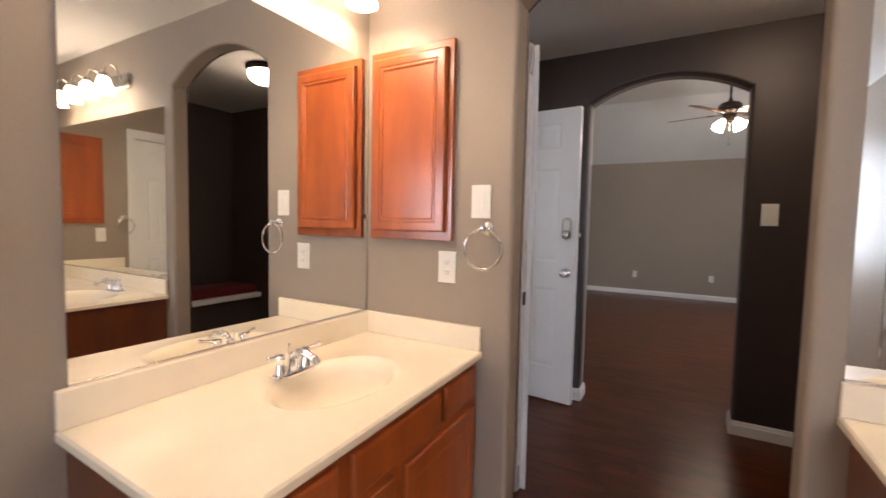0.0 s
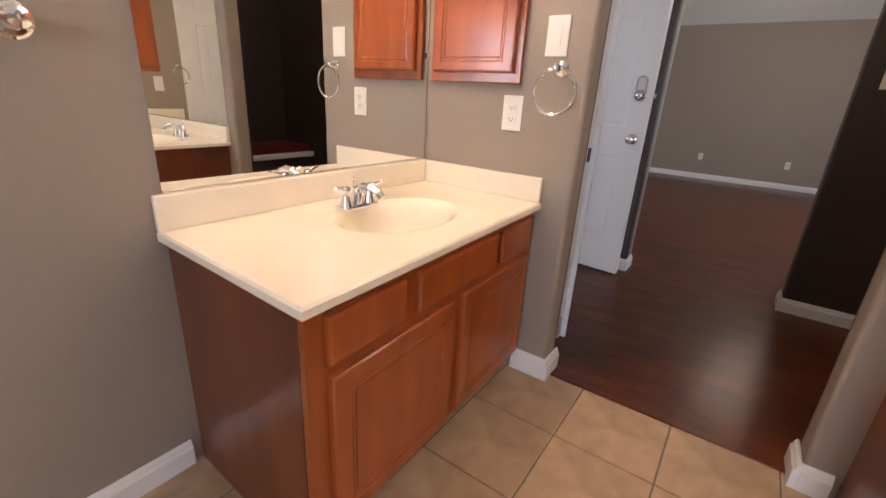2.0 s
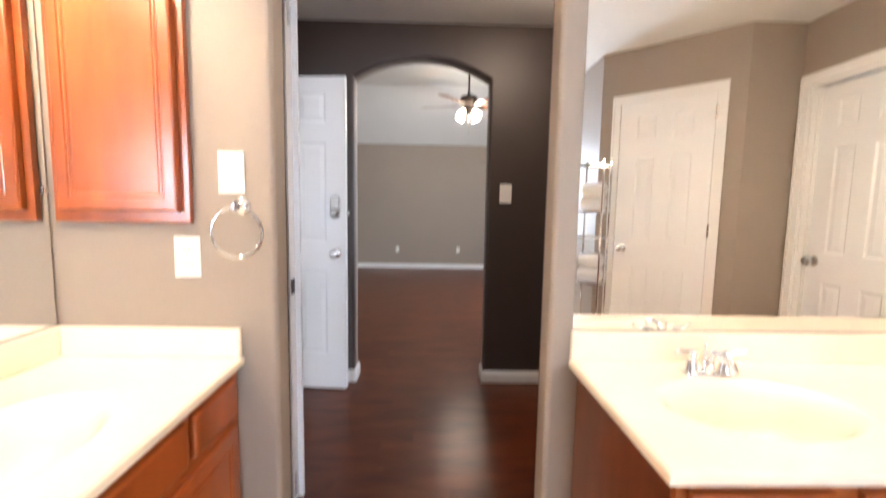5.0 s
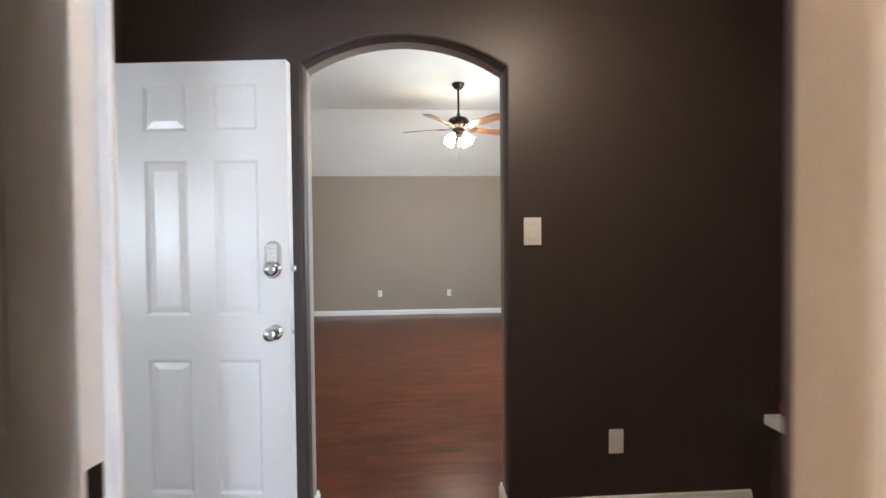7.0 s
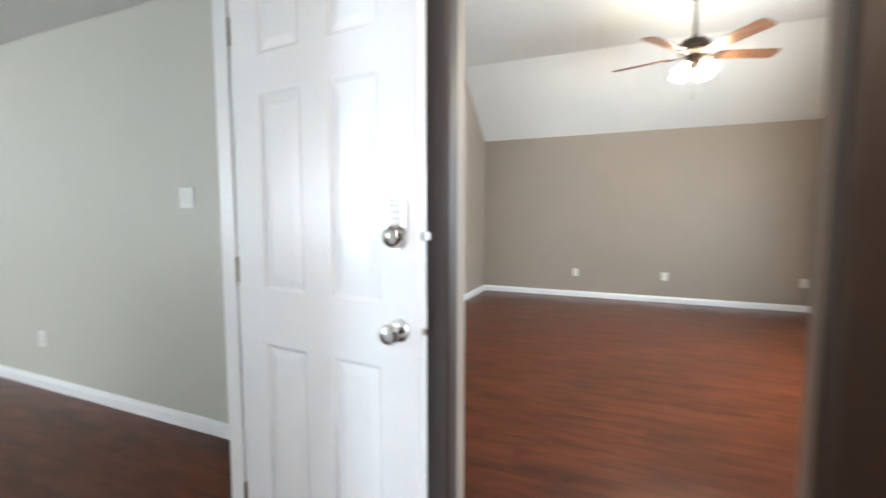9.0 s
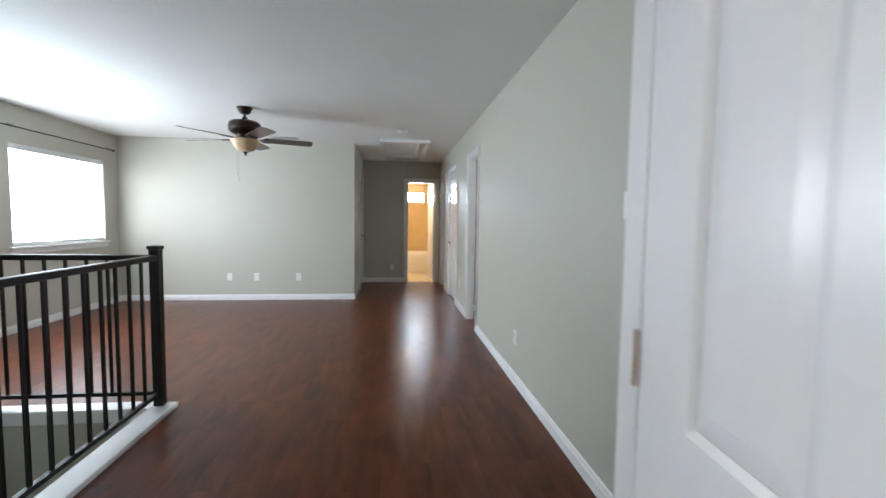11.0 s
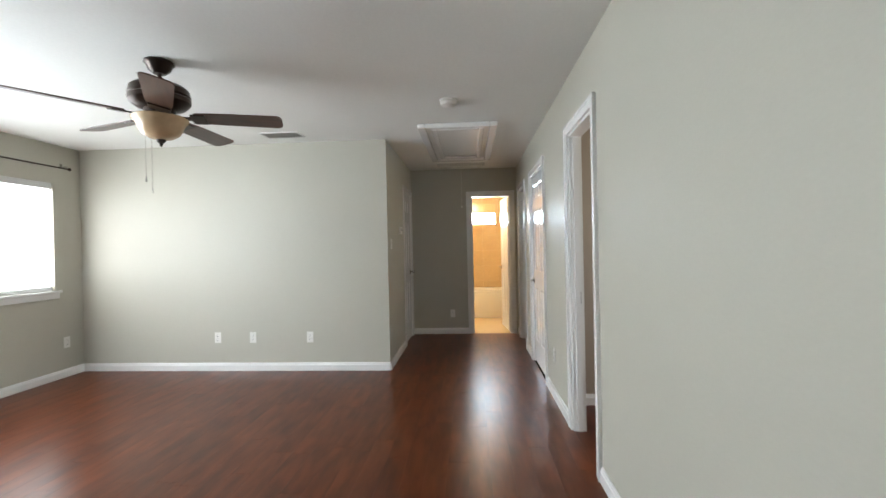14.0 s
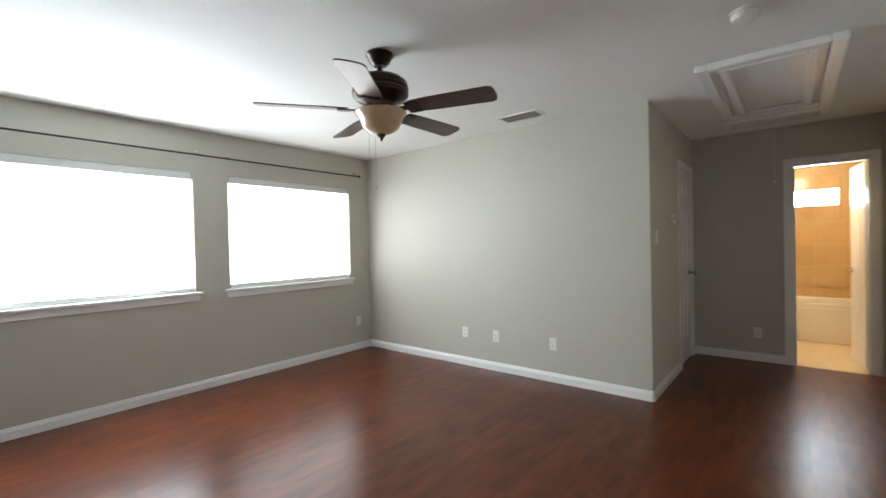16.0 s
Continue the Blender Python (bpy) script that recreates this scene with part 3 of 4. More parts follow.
def countertop(name, label, L, D, z0, z1, bowl, rx, ry, splashes, at, turn):
    """A moulded top with an oval bowl. Local x runs along the wall, y from the front (0) to the wall (D)."""
    ob = thing(name, label, "countertop", at, turn)
    bm = B()
    n = 48
    bx, by = bowl
    outer = []
    for k in range(n):
        a = 2 * math.pi * k / n
        c, s = math.cos(a), math.sin(a)
        # walk out to the slab's edge along each ray
        f = min((L - bx) / c if c > 1e-6 else 1e9, -bx / c if c < -1e-6 else 1e9, (D - by) / s if s > 1e-6 else 1e9, -by / s if s < -1e-6 else 1e9)
        outer.append((bx + f * c, by + f * s))
    corners = [(0, 0), (L, 0), (L, D), (0, D)]
    for cx, cy in corners:
        k = min(range(n), key=lambda q: (outer[q][0] - cx) ** 2 + (outer[q][1] - cy) ** 2)
        outer[k] = (cx, cy)
    rings = [[bm.verts.new((x, y, z0)) for x, y in outer], [bm.verts.new((x, y, z1 - 0.006)) for x, y in outer],
             [bm.verts.new((x + (0.006 if x < 1e-4 else -0.006 if x > L - 1e-4 else 0), y + (0.006 if y < 1e-4 else 0), z1)) for x, y in outer]]
    for s, dz in ((1.22, 0.0), (1.17, 0.003), (1.12, 0.002), (1.0, -0.012), (0.93, -0.04), (0.80, -0.085), (0.55, -0.12), (0.2, -0.135), (0.06, -0.137)):
        rings.append([bm.verts.new((bx + rx * s * math.cos(2 * math.pi * k / n), by + ry * s * math.sin(2 * math.pi * k / n), z1 + dz)) for k in range(n)])
    for ra, rb in zip(rings, rings[1:]):
        for k in range(n):
            bm.faces.new((ra[k], ra[(k + 1) % n], rb[(k + 1) % n], rb[k]))
    bm.faces.new(rings[-1])
    bmesh.ops.recalc_face_normals(bm, faces=bm.faces)
    top = part("top", bm, MARBLE, ob, smooth=True)
    bm = B()
    lathe(bm, [(0.024, 0.0), (0.02, 0.004), (0.0, 0.003)], at=(bx, by, z1 - 0.136))
    part("drain", bm, CHROME, top, "chrome drain", smooth=True)
    for x0, x1, y0, y1 in splashes:
        part("backsplash", box(B(), x0, x1, y0, y1, z1 + 0.0005, z1 + 0.095, 0.004), MARBLE, ob)
    return ob


def medicine_cabinet(at, turn):
    """A wall cabinet with one framed door; local x along the wall, its back at y = 0, front to -y."""
    ob = thing("wall_cabinet", "small cherry-stained wooden medicine cabinet hung on the wall", "cabinet", at, turn)
    w, h, d = 0.405, 0.79, 0.022
    bm = B()
    box(bm, 0, w, -d, -0.001, 0, h, 0.003)
    part("body", bm, CHERRY, ob)
    dr = cab_door("door", ob, w - 0.05, h - 0.07, 0.022, frame_w=0.038)
    dr.location = (0.025, -d - 0.001, 0.035)
    return ob


def towel_ring(at, turn):
    ob = thing("towel_ring", "polished chrome towel ring on a wall post", "towel ring", at, turn)
    bm = B()
    lathe(bm, [(0.0, 0.0005), (0.026, 0.0005), (0.026, 0.006), (0.02, 0.012), (0.010, 0.016), (0.009, 0.04), (0.015, 0.046), (0.015, 0.054), (0.0, 0.058)], axis="Y")
    p = part("post", bm, CHROME, ob, smooth=True)
    p.matrix_local = pose(0, 0, 0, 0, 0, 180)
    bm = B()
    R, r, n, q = 0.075, 0.0052, 40, 10
    vs = []
    for i in range(n):
        a = 2 * math.pi * i / n
        row = []
        for j in range(q):
            b = 2 * math.pi * j / q
            rr = R + r * math.cos(b)
            row.append(bm.verts.new((rr * math.sin(a), -0.048 + r * math.sin(b), -R - 0.004 + rr * math.cos(a))))
        vs.append(row)
    for i in range(n):
        for j in range(q):
            bm.faces.new((vs[i][j], vs[(i + 1) % n][j], vs[(i + 1) % n][(j + 1) % q], vs[i][(j + 1) % q]))
    bmesh.ops.recalc_face_normals(bm, faces=bm.faces)
    part("ring", bm, CHROME, ob, smooth=True)
    return ob


def vanity_light(at, turn, glow, hot, n=4, length=0.95):
    """A chrome bar with bell glass shades; local x along the wall, front to -y."""
    ob = thing("vanity_light", "brushed nickel bar light with lit frosted bell shades", "wall light", at, turn)
    bm = B()
    r, e = 0.052, length / 2 - 0.052
    turns = [math.pi / 2 - math.pi * k / 10 for k in range(11)]
    rim = [(e + r * math.cos(a), r * math.sin(a)) for a in turns] + [(-e - r * math.cos(a), -r * math.sin(a)) for a in turns]
    prism(bm, rim, "y", -0.014, -0.001)
    prism(bm, [(x * 0.975, z * 0.72) for x, z in rim], "y", -0.024, -0.0142)
    part("back_plate", bm, STEEL, ob)
    for k in range(n):
        x = (k - (n - 1) / 2) * length / n
        bm = B()
        pts = [(x, -0.02, 0.0), (x, -0.035, 0.05), (x, -0.055, 0.085), (x, -0.08, 0.098), (x, -0.105, 0.085), (x, -0.12, 0.03)]
        for a, b in zip(pts, pts[1:]):
            rod(bm, a, b, 0.006)
        lathe(bm, [(0.0, 0.035), (0.022, 0.03), (0.024, 0.005), (0.0, 0.004)], at=(x, -0.12, 0))
        arm = part("arm", bm, STEEL, ob, smooth=True)
        bm = B()
        lathe(bm, [(0.026, 0.002), (0.036, -0.02), (0.046, -0.06), (0.062, -0.105), (0.059, -0.105), (0.043, -0.06), (0.033, -0.02), (0.0, -0.004)], at=(x, -0.12, 0))
        lamp = B()
        bmesh.ops.create_uvsphere(lamp, u_segments=14, v_segments=10, radius=0.027, matrix=Matrix.Translation((x, -0.12, -0.076)))
        part("bulb", lamp, hot, arm, "lit bulb", smooth=True)
        part("shade", bm, glow, arm, "lit frosted glass bell shade", smooth=True)
    return ob


# left vanity
VX0, VX1, VY0 = -0.864, -0.30, 0.755
TOPZ = 0.756


def vanity(name, label, L, depth, fronts, doors, at, turn, kick=0.1, recess=0.07):
    """A cabinet with face frame. Local x along the wall, y from the front (0) back to the wall."""
    ob = thing(name, label, "vanity cabinet", at, turn)
    hh = TOPZ - 0.026
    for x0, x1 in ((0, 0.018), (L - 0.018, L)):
        part("side_panel", prism(B(), [(0.021, kick), (recess, kick), (recess, 0), (depth, 0), (depth, hh), (0.021, hh)], "x", x0, x1), CHERRY_SHADED, ob)
    part("bottom_panel", box(B(), 0.018, L - 0.018, 0.021, depth, kick, kick + 0.018), CHERRY_SHADED, ob)
    part("toe_kick", box(B(), 0.018, L - 0.018, recess, recess + 0.015, 0, kick - 0.0005), CHERRY_SHADED, ob)
    part("back_panel", box(B(), 0.018, L - 0.018, depth - 0.008, depth, kick + 0.019, hh), CHERRY_SHADED, ob)
    bm = B()
    box(bm, 0, L, 0, 0.02, kick, hh, 0.002)
    part("face_frame", bm, CHERRY, ob)
    for x0, x1, z0, z1 in fronts:
        s = slab_front("drawer_front", ob, x1 - x0, z1 - z0)
        s.location = (x0, -0.0005, z0)
    for x0, x1, z0, z1 in doors:
        s = cab_door("door", ob, x1 - x0, z1 - z0)
        s.location = (x0, -0.0005, z0)
    return ob


def skew(ob, shift):
    """Moves the corners of a thing's parts by shift(x, y), for what was fitted to walls that are out of square."""
    for p in ob.children_recursive:
        m = p.matrix_basis if p.parent == ob else p.parent.matrix_basis @ p.matrix_basis
        back = m.to_3x3().inverted()
        for v in p.data.vertices:
            q = m @ v.co
            v.co = v.co + back @ Vector((*shift(q.x, q.y), 0))


# local x of the left vanity runs along +y: turn 90 puts its front towards +x
left = vanity("vanity", "cherry-stained bathroom vanity cabinet with drawers above doors", YB - 0.004 - VY0, 0.58,
       [(0.05, 0.298, 0.588, 0.704), (0.352, 0.788, 0.588, 0.704), (0.822, 1.067, 0.588, 0.704)], [(0.053, 0.528, 0.115, 0.558), (0.585, 1.07, 0.115, 0.558)], (VX1, VY0, 0), 90)
skew(left, lambda x, y: (0.018 * y / 0.58 * (1 - x / 1.11), 0.030 * x / 1.11 * (1 - y / 0.58)))
left = countertop("vanity_countertop", "cream cultured marble vanity top with an integral oval sink", YB - 0.003 - 0.733, 0.612, TOPZ - 0.025, TOPZ,
           (0.605, 0.29), 0.215, 0.155, [(0, 1.134, 0.592, 0.612), (1.114, 1.134, 0.006, 0.5915)], (-0.271, 0.733, 0), 90)
skew(left, lambda x, y: (0.020 * y / 0.612 * (1 - x / 1.137), 0.034 * x / 1.137 * (1 - y / 0.612)))
faucet((-0.72, 1.30, TOPZ + 0.0005), 90)
VR = 0.745
vanity("vanity", "long cherry-stained bathroom vanity cabinet with framed doors", 2.64 - 0.775, 0.575, [],
       [(0.022 + 0.342 * k, 0.308 + 0.342 * k, 0.178, 0.708) for k in range(5)], (0.775, 1.292, 0), 0, 0.15, 0.105)
countertop("vanity_countertop", "long cream cultured marble vanity top with an oval sink", 2.648 - VR, 0.603, TOPZ - 0.025, TOPZ,
           (0.375, 0.28), 0.215, 0.155, [(0, 1.903, 0.583, 0.603), (1.883, 1.903, 0.0, 0.5825)], (VR, 1.264, 0), 0)
faucet((VR + 0.375, 1.264 + 0.47, TOPZ + 0.0005), 0)


def wall_mirror(name, label, bm_glass, edge):
    ob = thing(name, label, "mirror")
    part("glass", bm_glass, MIRROR, ob)
    part("channel", edge, STEEL, ob, "thin metal channel under the mirror")
    return ob


wall_mirror("wall_mirror", "frameless plate mirror above the vanity", box(B(), XL + 0.0005, XL + 0.006, 0.78, YB - 0.012, TOPZ + 0.102, 1.95), box(B(), XL + 0.0005, XL + 0.010, 0.78, YB - 0.012, TOPZ + 0.096, TOPZ + 0.1015, 0.001))
wall_mirror("wall_mirror", "long frameless plate mirror above the vanity", box(B(), 0.752, 2.645, YB - 0.006, YB - 0.0005, TOPZ + 0.102, 1.945), box(B(), 0.752, 2.645, YB - 0.010, YB - 0.0005, TOPZ + 0.096, TOPZ + 0.1015, 0.001))
medicine_cabinet((-0.852, YB, 1.18), 0)
medicine_cabinet((2.65, 1.83, 1.18), -90)
towel_ring((-0.297, YB, 1.235), 0)
towel_ring((2.65, 1.26, 1.235), -90)
plate("light_switch", "white rocker light switch on the taupe wall", (-0.328, YB, 1.338), 0, w=0.08, h=0.128)
plate("outlet", "white duplex outlet beside the vanity", (-0.471, YB, 1.075), 0, "duplex", w=0.08, h=0.128)
plate("outlet", "white duplex outlet beside the vanity", (2.65, 1.45, 1.075), -90, "duplex", w=0.08, h=0.128)
vanity_light((1.60, YB, 2.16), 0, BULBR, LAMPR)
vanity_light((XL, 1.32, 2.19), 90, BULBW, LAMPW)
bar = thing("towel_bar", "polished chrome towel bar on the taupe wall", "towel bar", (XL, 0.573, 1.216), 0)
for y in (0.0, -0.61):
    bm = B()
    lathe(bm, [(0.0, 0.0005), (0.036, 0.0005), (0.036, 0.005), (0.031, 0.008), (0.029, 0.013), (0.021, 0.015), (0.018, 0.022), (0.012, 0.027), (0.011, 0.048), (0.017, 0.052), (0.020, 0.060), (0.019, 0.070), (0.010, 0.076), (0.006, 0.082), (0.0, 0.083)], at=(0, y, 0), axis="X")
    part("post", bm, CHROME, bar, smooth=True)
part("rail", rod(B(), (0.064, 0.0, 0), (0.064, -0.61, 0), 0.009), CHROME, bar, smooth=True)

# bathroom doors and fittings seen in the mirrors
d = tagged(new("door_1"), "white cased doorway in the diagonal wall", "door", kind="structure")
d.matrix_world = pose(1.62, -0.25, 0, 0, 0, 45)
casing(d, "x", 0.16, 0.80, 2.04, -0.0 + 0.0, 1, t=0.016)
leaf = part("leaf", box(B(), 0.16, 0.80, -0.004, 0.004, 0.01, 2.04), DOORW, d)
dd = thing("door", "closed white six-panel door with a satin knob", "door", (0, 0, 0))
dd.matrix_world = pose(1.62, -0.25, 0.012, 0, 0, 45) @ pose(0.165, 0.0, 0)
six_panel(dd, 0.63, 2.02, 0.030)
knob(dd, 0.06, 0.93, 1, 0.030)
for z in (0.25, 1.05, 1.85):
    part("hinge", rod(B(), (0.634, 0.018, z), (0.634, 0.018, z + 0.09), 0.0065, seg=10), STEEL, dd)
d = tagged(new("door_2"), "white cased bathroom doorway", "door", kind="structure")
casing(d, "y", 0.50, 1.16, 2.04, 2.65, -1)
jambs(d, "y", 0.50, 1.16, 2.04, 2.65, 2.75)
dd = thing("door", "closed white six-panel door set back in its frame", "door", (2.725, 0.52, 0.012), 90)
six_panel(dd, 0.62, 2.00)
knob(dd, 0.06, 0.93, 1)


def wire_rack(at, turn):
    """A slim rack of square chrome bars with two open boxes of rolled towels."""
    ob = thing("towel_rack", "slim chrome rack with two open boxes of rolled white towels", "rack", at, turn)
    for x, y in ((-0.1, -0.07), (0.1, -0.07), (-0.1, 0.07), (0.1, 0.07)):
        part("upright", box(B(), x - 0.006, x + 0.006, y - 0.006, y + 0.006, 0, 1.62, 0.001), CHROME, ob)
    for z in (0.66, 1.22):
        s = part("basket", box(B(), -0.094, 0.094, -0.064, 0.064, z - 0.003, z + 0.003, 0.002), CHROME, ob)
        for h in (0.0, 0.36):
            bm = B()
            for y in (-0.07, 0.07):
                box(bm, -0.094, 0.094, y - 0.0055, y + 0.0055, z + h - 0.007, z + h + 0.007, 0.001)
            for x in (-0.1, 0.1):
                box(bm, x - 0.0055, x + 0.0055, -0.064, 0.064, z + h - 0.007, z + h + 0.007, 0.001)
            part("hoop", bm, CHROME, s)
        for k, (dx, r) in enumerate(((-0.02, 0.058), (0.02, 0.054))):
            bm = B()
            lathe(bm, [(0.0, -0.088), (r * 0.7, -0.09), (r * 0.95, -0.084), (r, -0.07), (r * 0.97, 0.0), (r, 0.07), (r * 0.94, 0.085), (r * 0.6, 0.09), (0.0, 0.086)], axis="X")
            t = part("towel", bm, TOWEL, s, "rolled white towel", smooth=True)
            t.location = (dx * 0.1, 0, z + 0.064 + 0.112 * k)
    return ob


wire_rack((1.56, -0.16, 0), 45)
# frosted bathroom window behind the walker
w = tagged(new("window_3"), "frosted white bathroom window", "window", kind="structure")
part("pane", box(B(), 0.75, 1.50, -2.599, -2.59, 0.95, 2.05), material("frosted_daylight", (0.9, 0.95, 1), 0.6, emit=(0.80, 0.90, 1.0), power=23), w)
for a, b, c, e in ((0.70, 0.75, 0.90, 2.10), (1.50, 1.55, 0.90, 2.10), (0.75, 1.50, 0.90, 0.95), (0.75, 1.50, 2.05, 2.10), (0.75, 1.50, 1.48, 1.52)):
    part("frame", box(B(), a, b, -2.5995, -2.57, c, e), TRIM, w)

baseboard(XL, -2.6, XL, 0.745, 1, 0)
baseboard(-0.345, YB, -0.197, YB, 0, -1, h=0.092, thick=0.020)
baseboard(-0.197, 1.850, -0.197, 1.995, 1, 0, h=0.092, thick=0.020)
baseboard(0.676, 1.850, 0.676, 1.995, -1, 0, h=0.092, thick=0.020)
baseboard(0.676, YB, 0.755, YB, 0, -1, h=0.092, thick=0.020)

# ---- vestibule ----
baseboard(-1.005, 3.46, -0.245, 3.46, 0, -1)
baseboard(-0.245, 3.445, -0.245, 3.615, 1, 0)
baseboard(0.668, 3.445, 0.668, 3.615, -1, 0)
baseboard(0.668, 3.46, 1.85, 3.46, 0, -1)
baseboard(-1.005, 1.975, -0.197, 1.975, 0, 1)
baseboard(0.676, 1.975, 1.85, 1.975, 0, 1)
d = tagged(new("door_3"), "white lining of the double entry doorway", "door", kind="structure")
jambs(d, "y", 2.33, 3.43, 2.06, -1.125, -1.005)
casing(d, "y", 2.33, 3.43, 2.06, -1.125, -1)
active = thing("door", "open white six-panel entry door with a keypad lock", "door", (-0.995, 3.395, 0.012), -5.3)
LEAF_W = 0.729
six_panel(active, LEAF_W, 2.033)
knob(active, LEAF_W - 0.062, 0.915, -1, mat=STEEL)
knob(active, LEAF_W - 0.062, 0.915, 1, mat=STEEL)
hinges(active, -1)


def keypad_lock(leaf, x, z):
    bm = B()
    prof = []
    w, h = 0.034, 0.078
    n = 10
    for k in range(n + 1):
        a = math.pi * k / n
        prof.append((x + w * math.cos(a), z + h - w + w * math.sin(a) + 0.03))
    for k in range(n + 1):
        a = math.pi + math.pi * k / n
        prof.append((x + w * math.cos(a), z - 0.012 + w * math.sin(a)))
    prism(bm, prof, "y", -0.022, -0.022 - 0.014)
    esc = part("keypad_lock", bm, STEEL, leaf, "satin nickel keypad deadbolt")
    part("keypad", box(B(), x - 0.021, x + 0.021, -0.0395, -0.0362, z + 0.022, z + 0.095, 0.002), RAIL, esc)
    for r in range(4):
        for c in range(3):
            part("button", box(B(), x - 0.019 + c * 0.0135, x - 0.008 + c * 0.0135, -0.043, -0.0397, z + 0.026 + r * 0.017, z + 0.038 + r * 0.017, 0.001), PLATE, esc)
    bm = B()
    lathe(bm, [(0.031, 0.0), (0.032, 0.012), (0.028, 0.022), (0.02, 0.028), (0.0, 0.03)], axis="Y")
    t = part("turn_cylinder", bm, STEEL, esc, smooth=True)
    t.matrix_local = pose(x, -0.0362, z - 0.008, 0, 0, 180)
    part("bolt", box(B(), LEAF_W, LEAF_W + 0.022, -0.008, 0.008, z - 0.02, z + 0.006, 0.003), STEEL, esc)


keypad_lock(active, LEAF_W - 0.065, 1.185)
part("latch", box(B(), LEAF_W, LEAF_W + 0.010, -0.007, 0.007, 0.905, 0.925, 0.002), STEEL, active)
inactive = thing("door", "open white six-panel inactive entry door with flush bolts", "door", (-0.978, 2.349, 0.012), -10.5)
six_panel(inactive, LEAF_W, 2.033)
hinges(inactive, 1)
for z, h in ((0.02, 0.10), (1.90, 0.12)):
    part("flush_bolt", box(B(), LEAF_W, LEAF_W + 0.0025, -0.010, 0.010, z, z + h, 0.001), STEEL, inactive)
part("strike_plate", box(B(), LEAF_W, LEAF_W + 0.002, -0.014, 0.014, 0.875, 0.935, 0.001), BRONZE, inactive)
part("astragal", box(B(), LEAF_W - 0.018, LEAF_W + 0.022, 0.0225, 0.034, 0.0, 2.033, 0.003), DOORW, inactive)
part("bolt_rod", rod(B(), (LEAF_W - 0.006, 0, 2.033), (LEAF_W - 0.006, 0, 2.046), 0.006), STEEL, inactive)
part("bolt_rod", rod(B(), (LEAF_W - 0.006, 0, -0.011), (LEAF_W - 0.006, 0, 0.0), 0.006), STEEL, inactive)
plate("light_switch", "white rocker light switch on the charcoal wall", (0.788, 3.46, 1.338), 0, w=0.082, h=0.128)
plate("outlet", "white blank outlet plate on the charcoal wall", (1.183, 3.46, 0.345), 0, "blank")

bench = thing("window_bench", "built-in bench with a white ledge and charcoal front", "bench", (1.93, 1.98, 0))
part("front", box(B(), 0.02, 0.465, 0.002, 1.475, 0, 0.40), DARK, bench)
part("ledge", box(B(), -0.02, 0.465, 0.002, 1.475, 0.401, 0.45, 0.006), TRIM, bench)
cush = B()
box(cush, 0.03, 0.46, 0.02, 1.46, 0.4505, 0.53, 0.025)
c = tagged(part("bench_cushion", cush, RED, smooth=True), "red fabric cushion on the built-in bench", "cushion")
c.location = (1.93, 1.98, 0)
lamp = thing("ceiling_light", "flush ceiling light with a bronze pan and lit glass dome", "ceiling light", (0.80, 2.64, H))
part("pan", lathe(B(), [(0.0, -0.0005), (0.135, -0.0005), (0.14, -0.02), (0.125, -0.045), (0.0, -0.045)]), BRONZE, lamp, smooth=True)
part("dome", lathe(B(), [(0.118, -0.046), (0.125, -0.065), (0.11, -0.10), (0.075, -0.125), (0.03, -0.138), (0.0, -0.14)]), DOME, lamp, smooth=True)

# ---- bedroom ----
baseboard(-1.865, 9.06, 2.47, 9.06, 0, -1)
baseboard(-1.865, 4.10, -1.865, 9.046, 1, 0)
baseboard(2.47, 3.60, 2.47, 9.046, -1, 0)
baseboard(-1.04, 3.60, -0.245, 3.60, 0, 1)
baseboard(0.668, 3.60, 2.456, 3.60, 0, 1)
for x in (-0.405, 0.809, 2.40):
    plate("outlet", "white duplex outlet low on the taupe wall", (x, 9.06, 0.372), 0, "duplex")


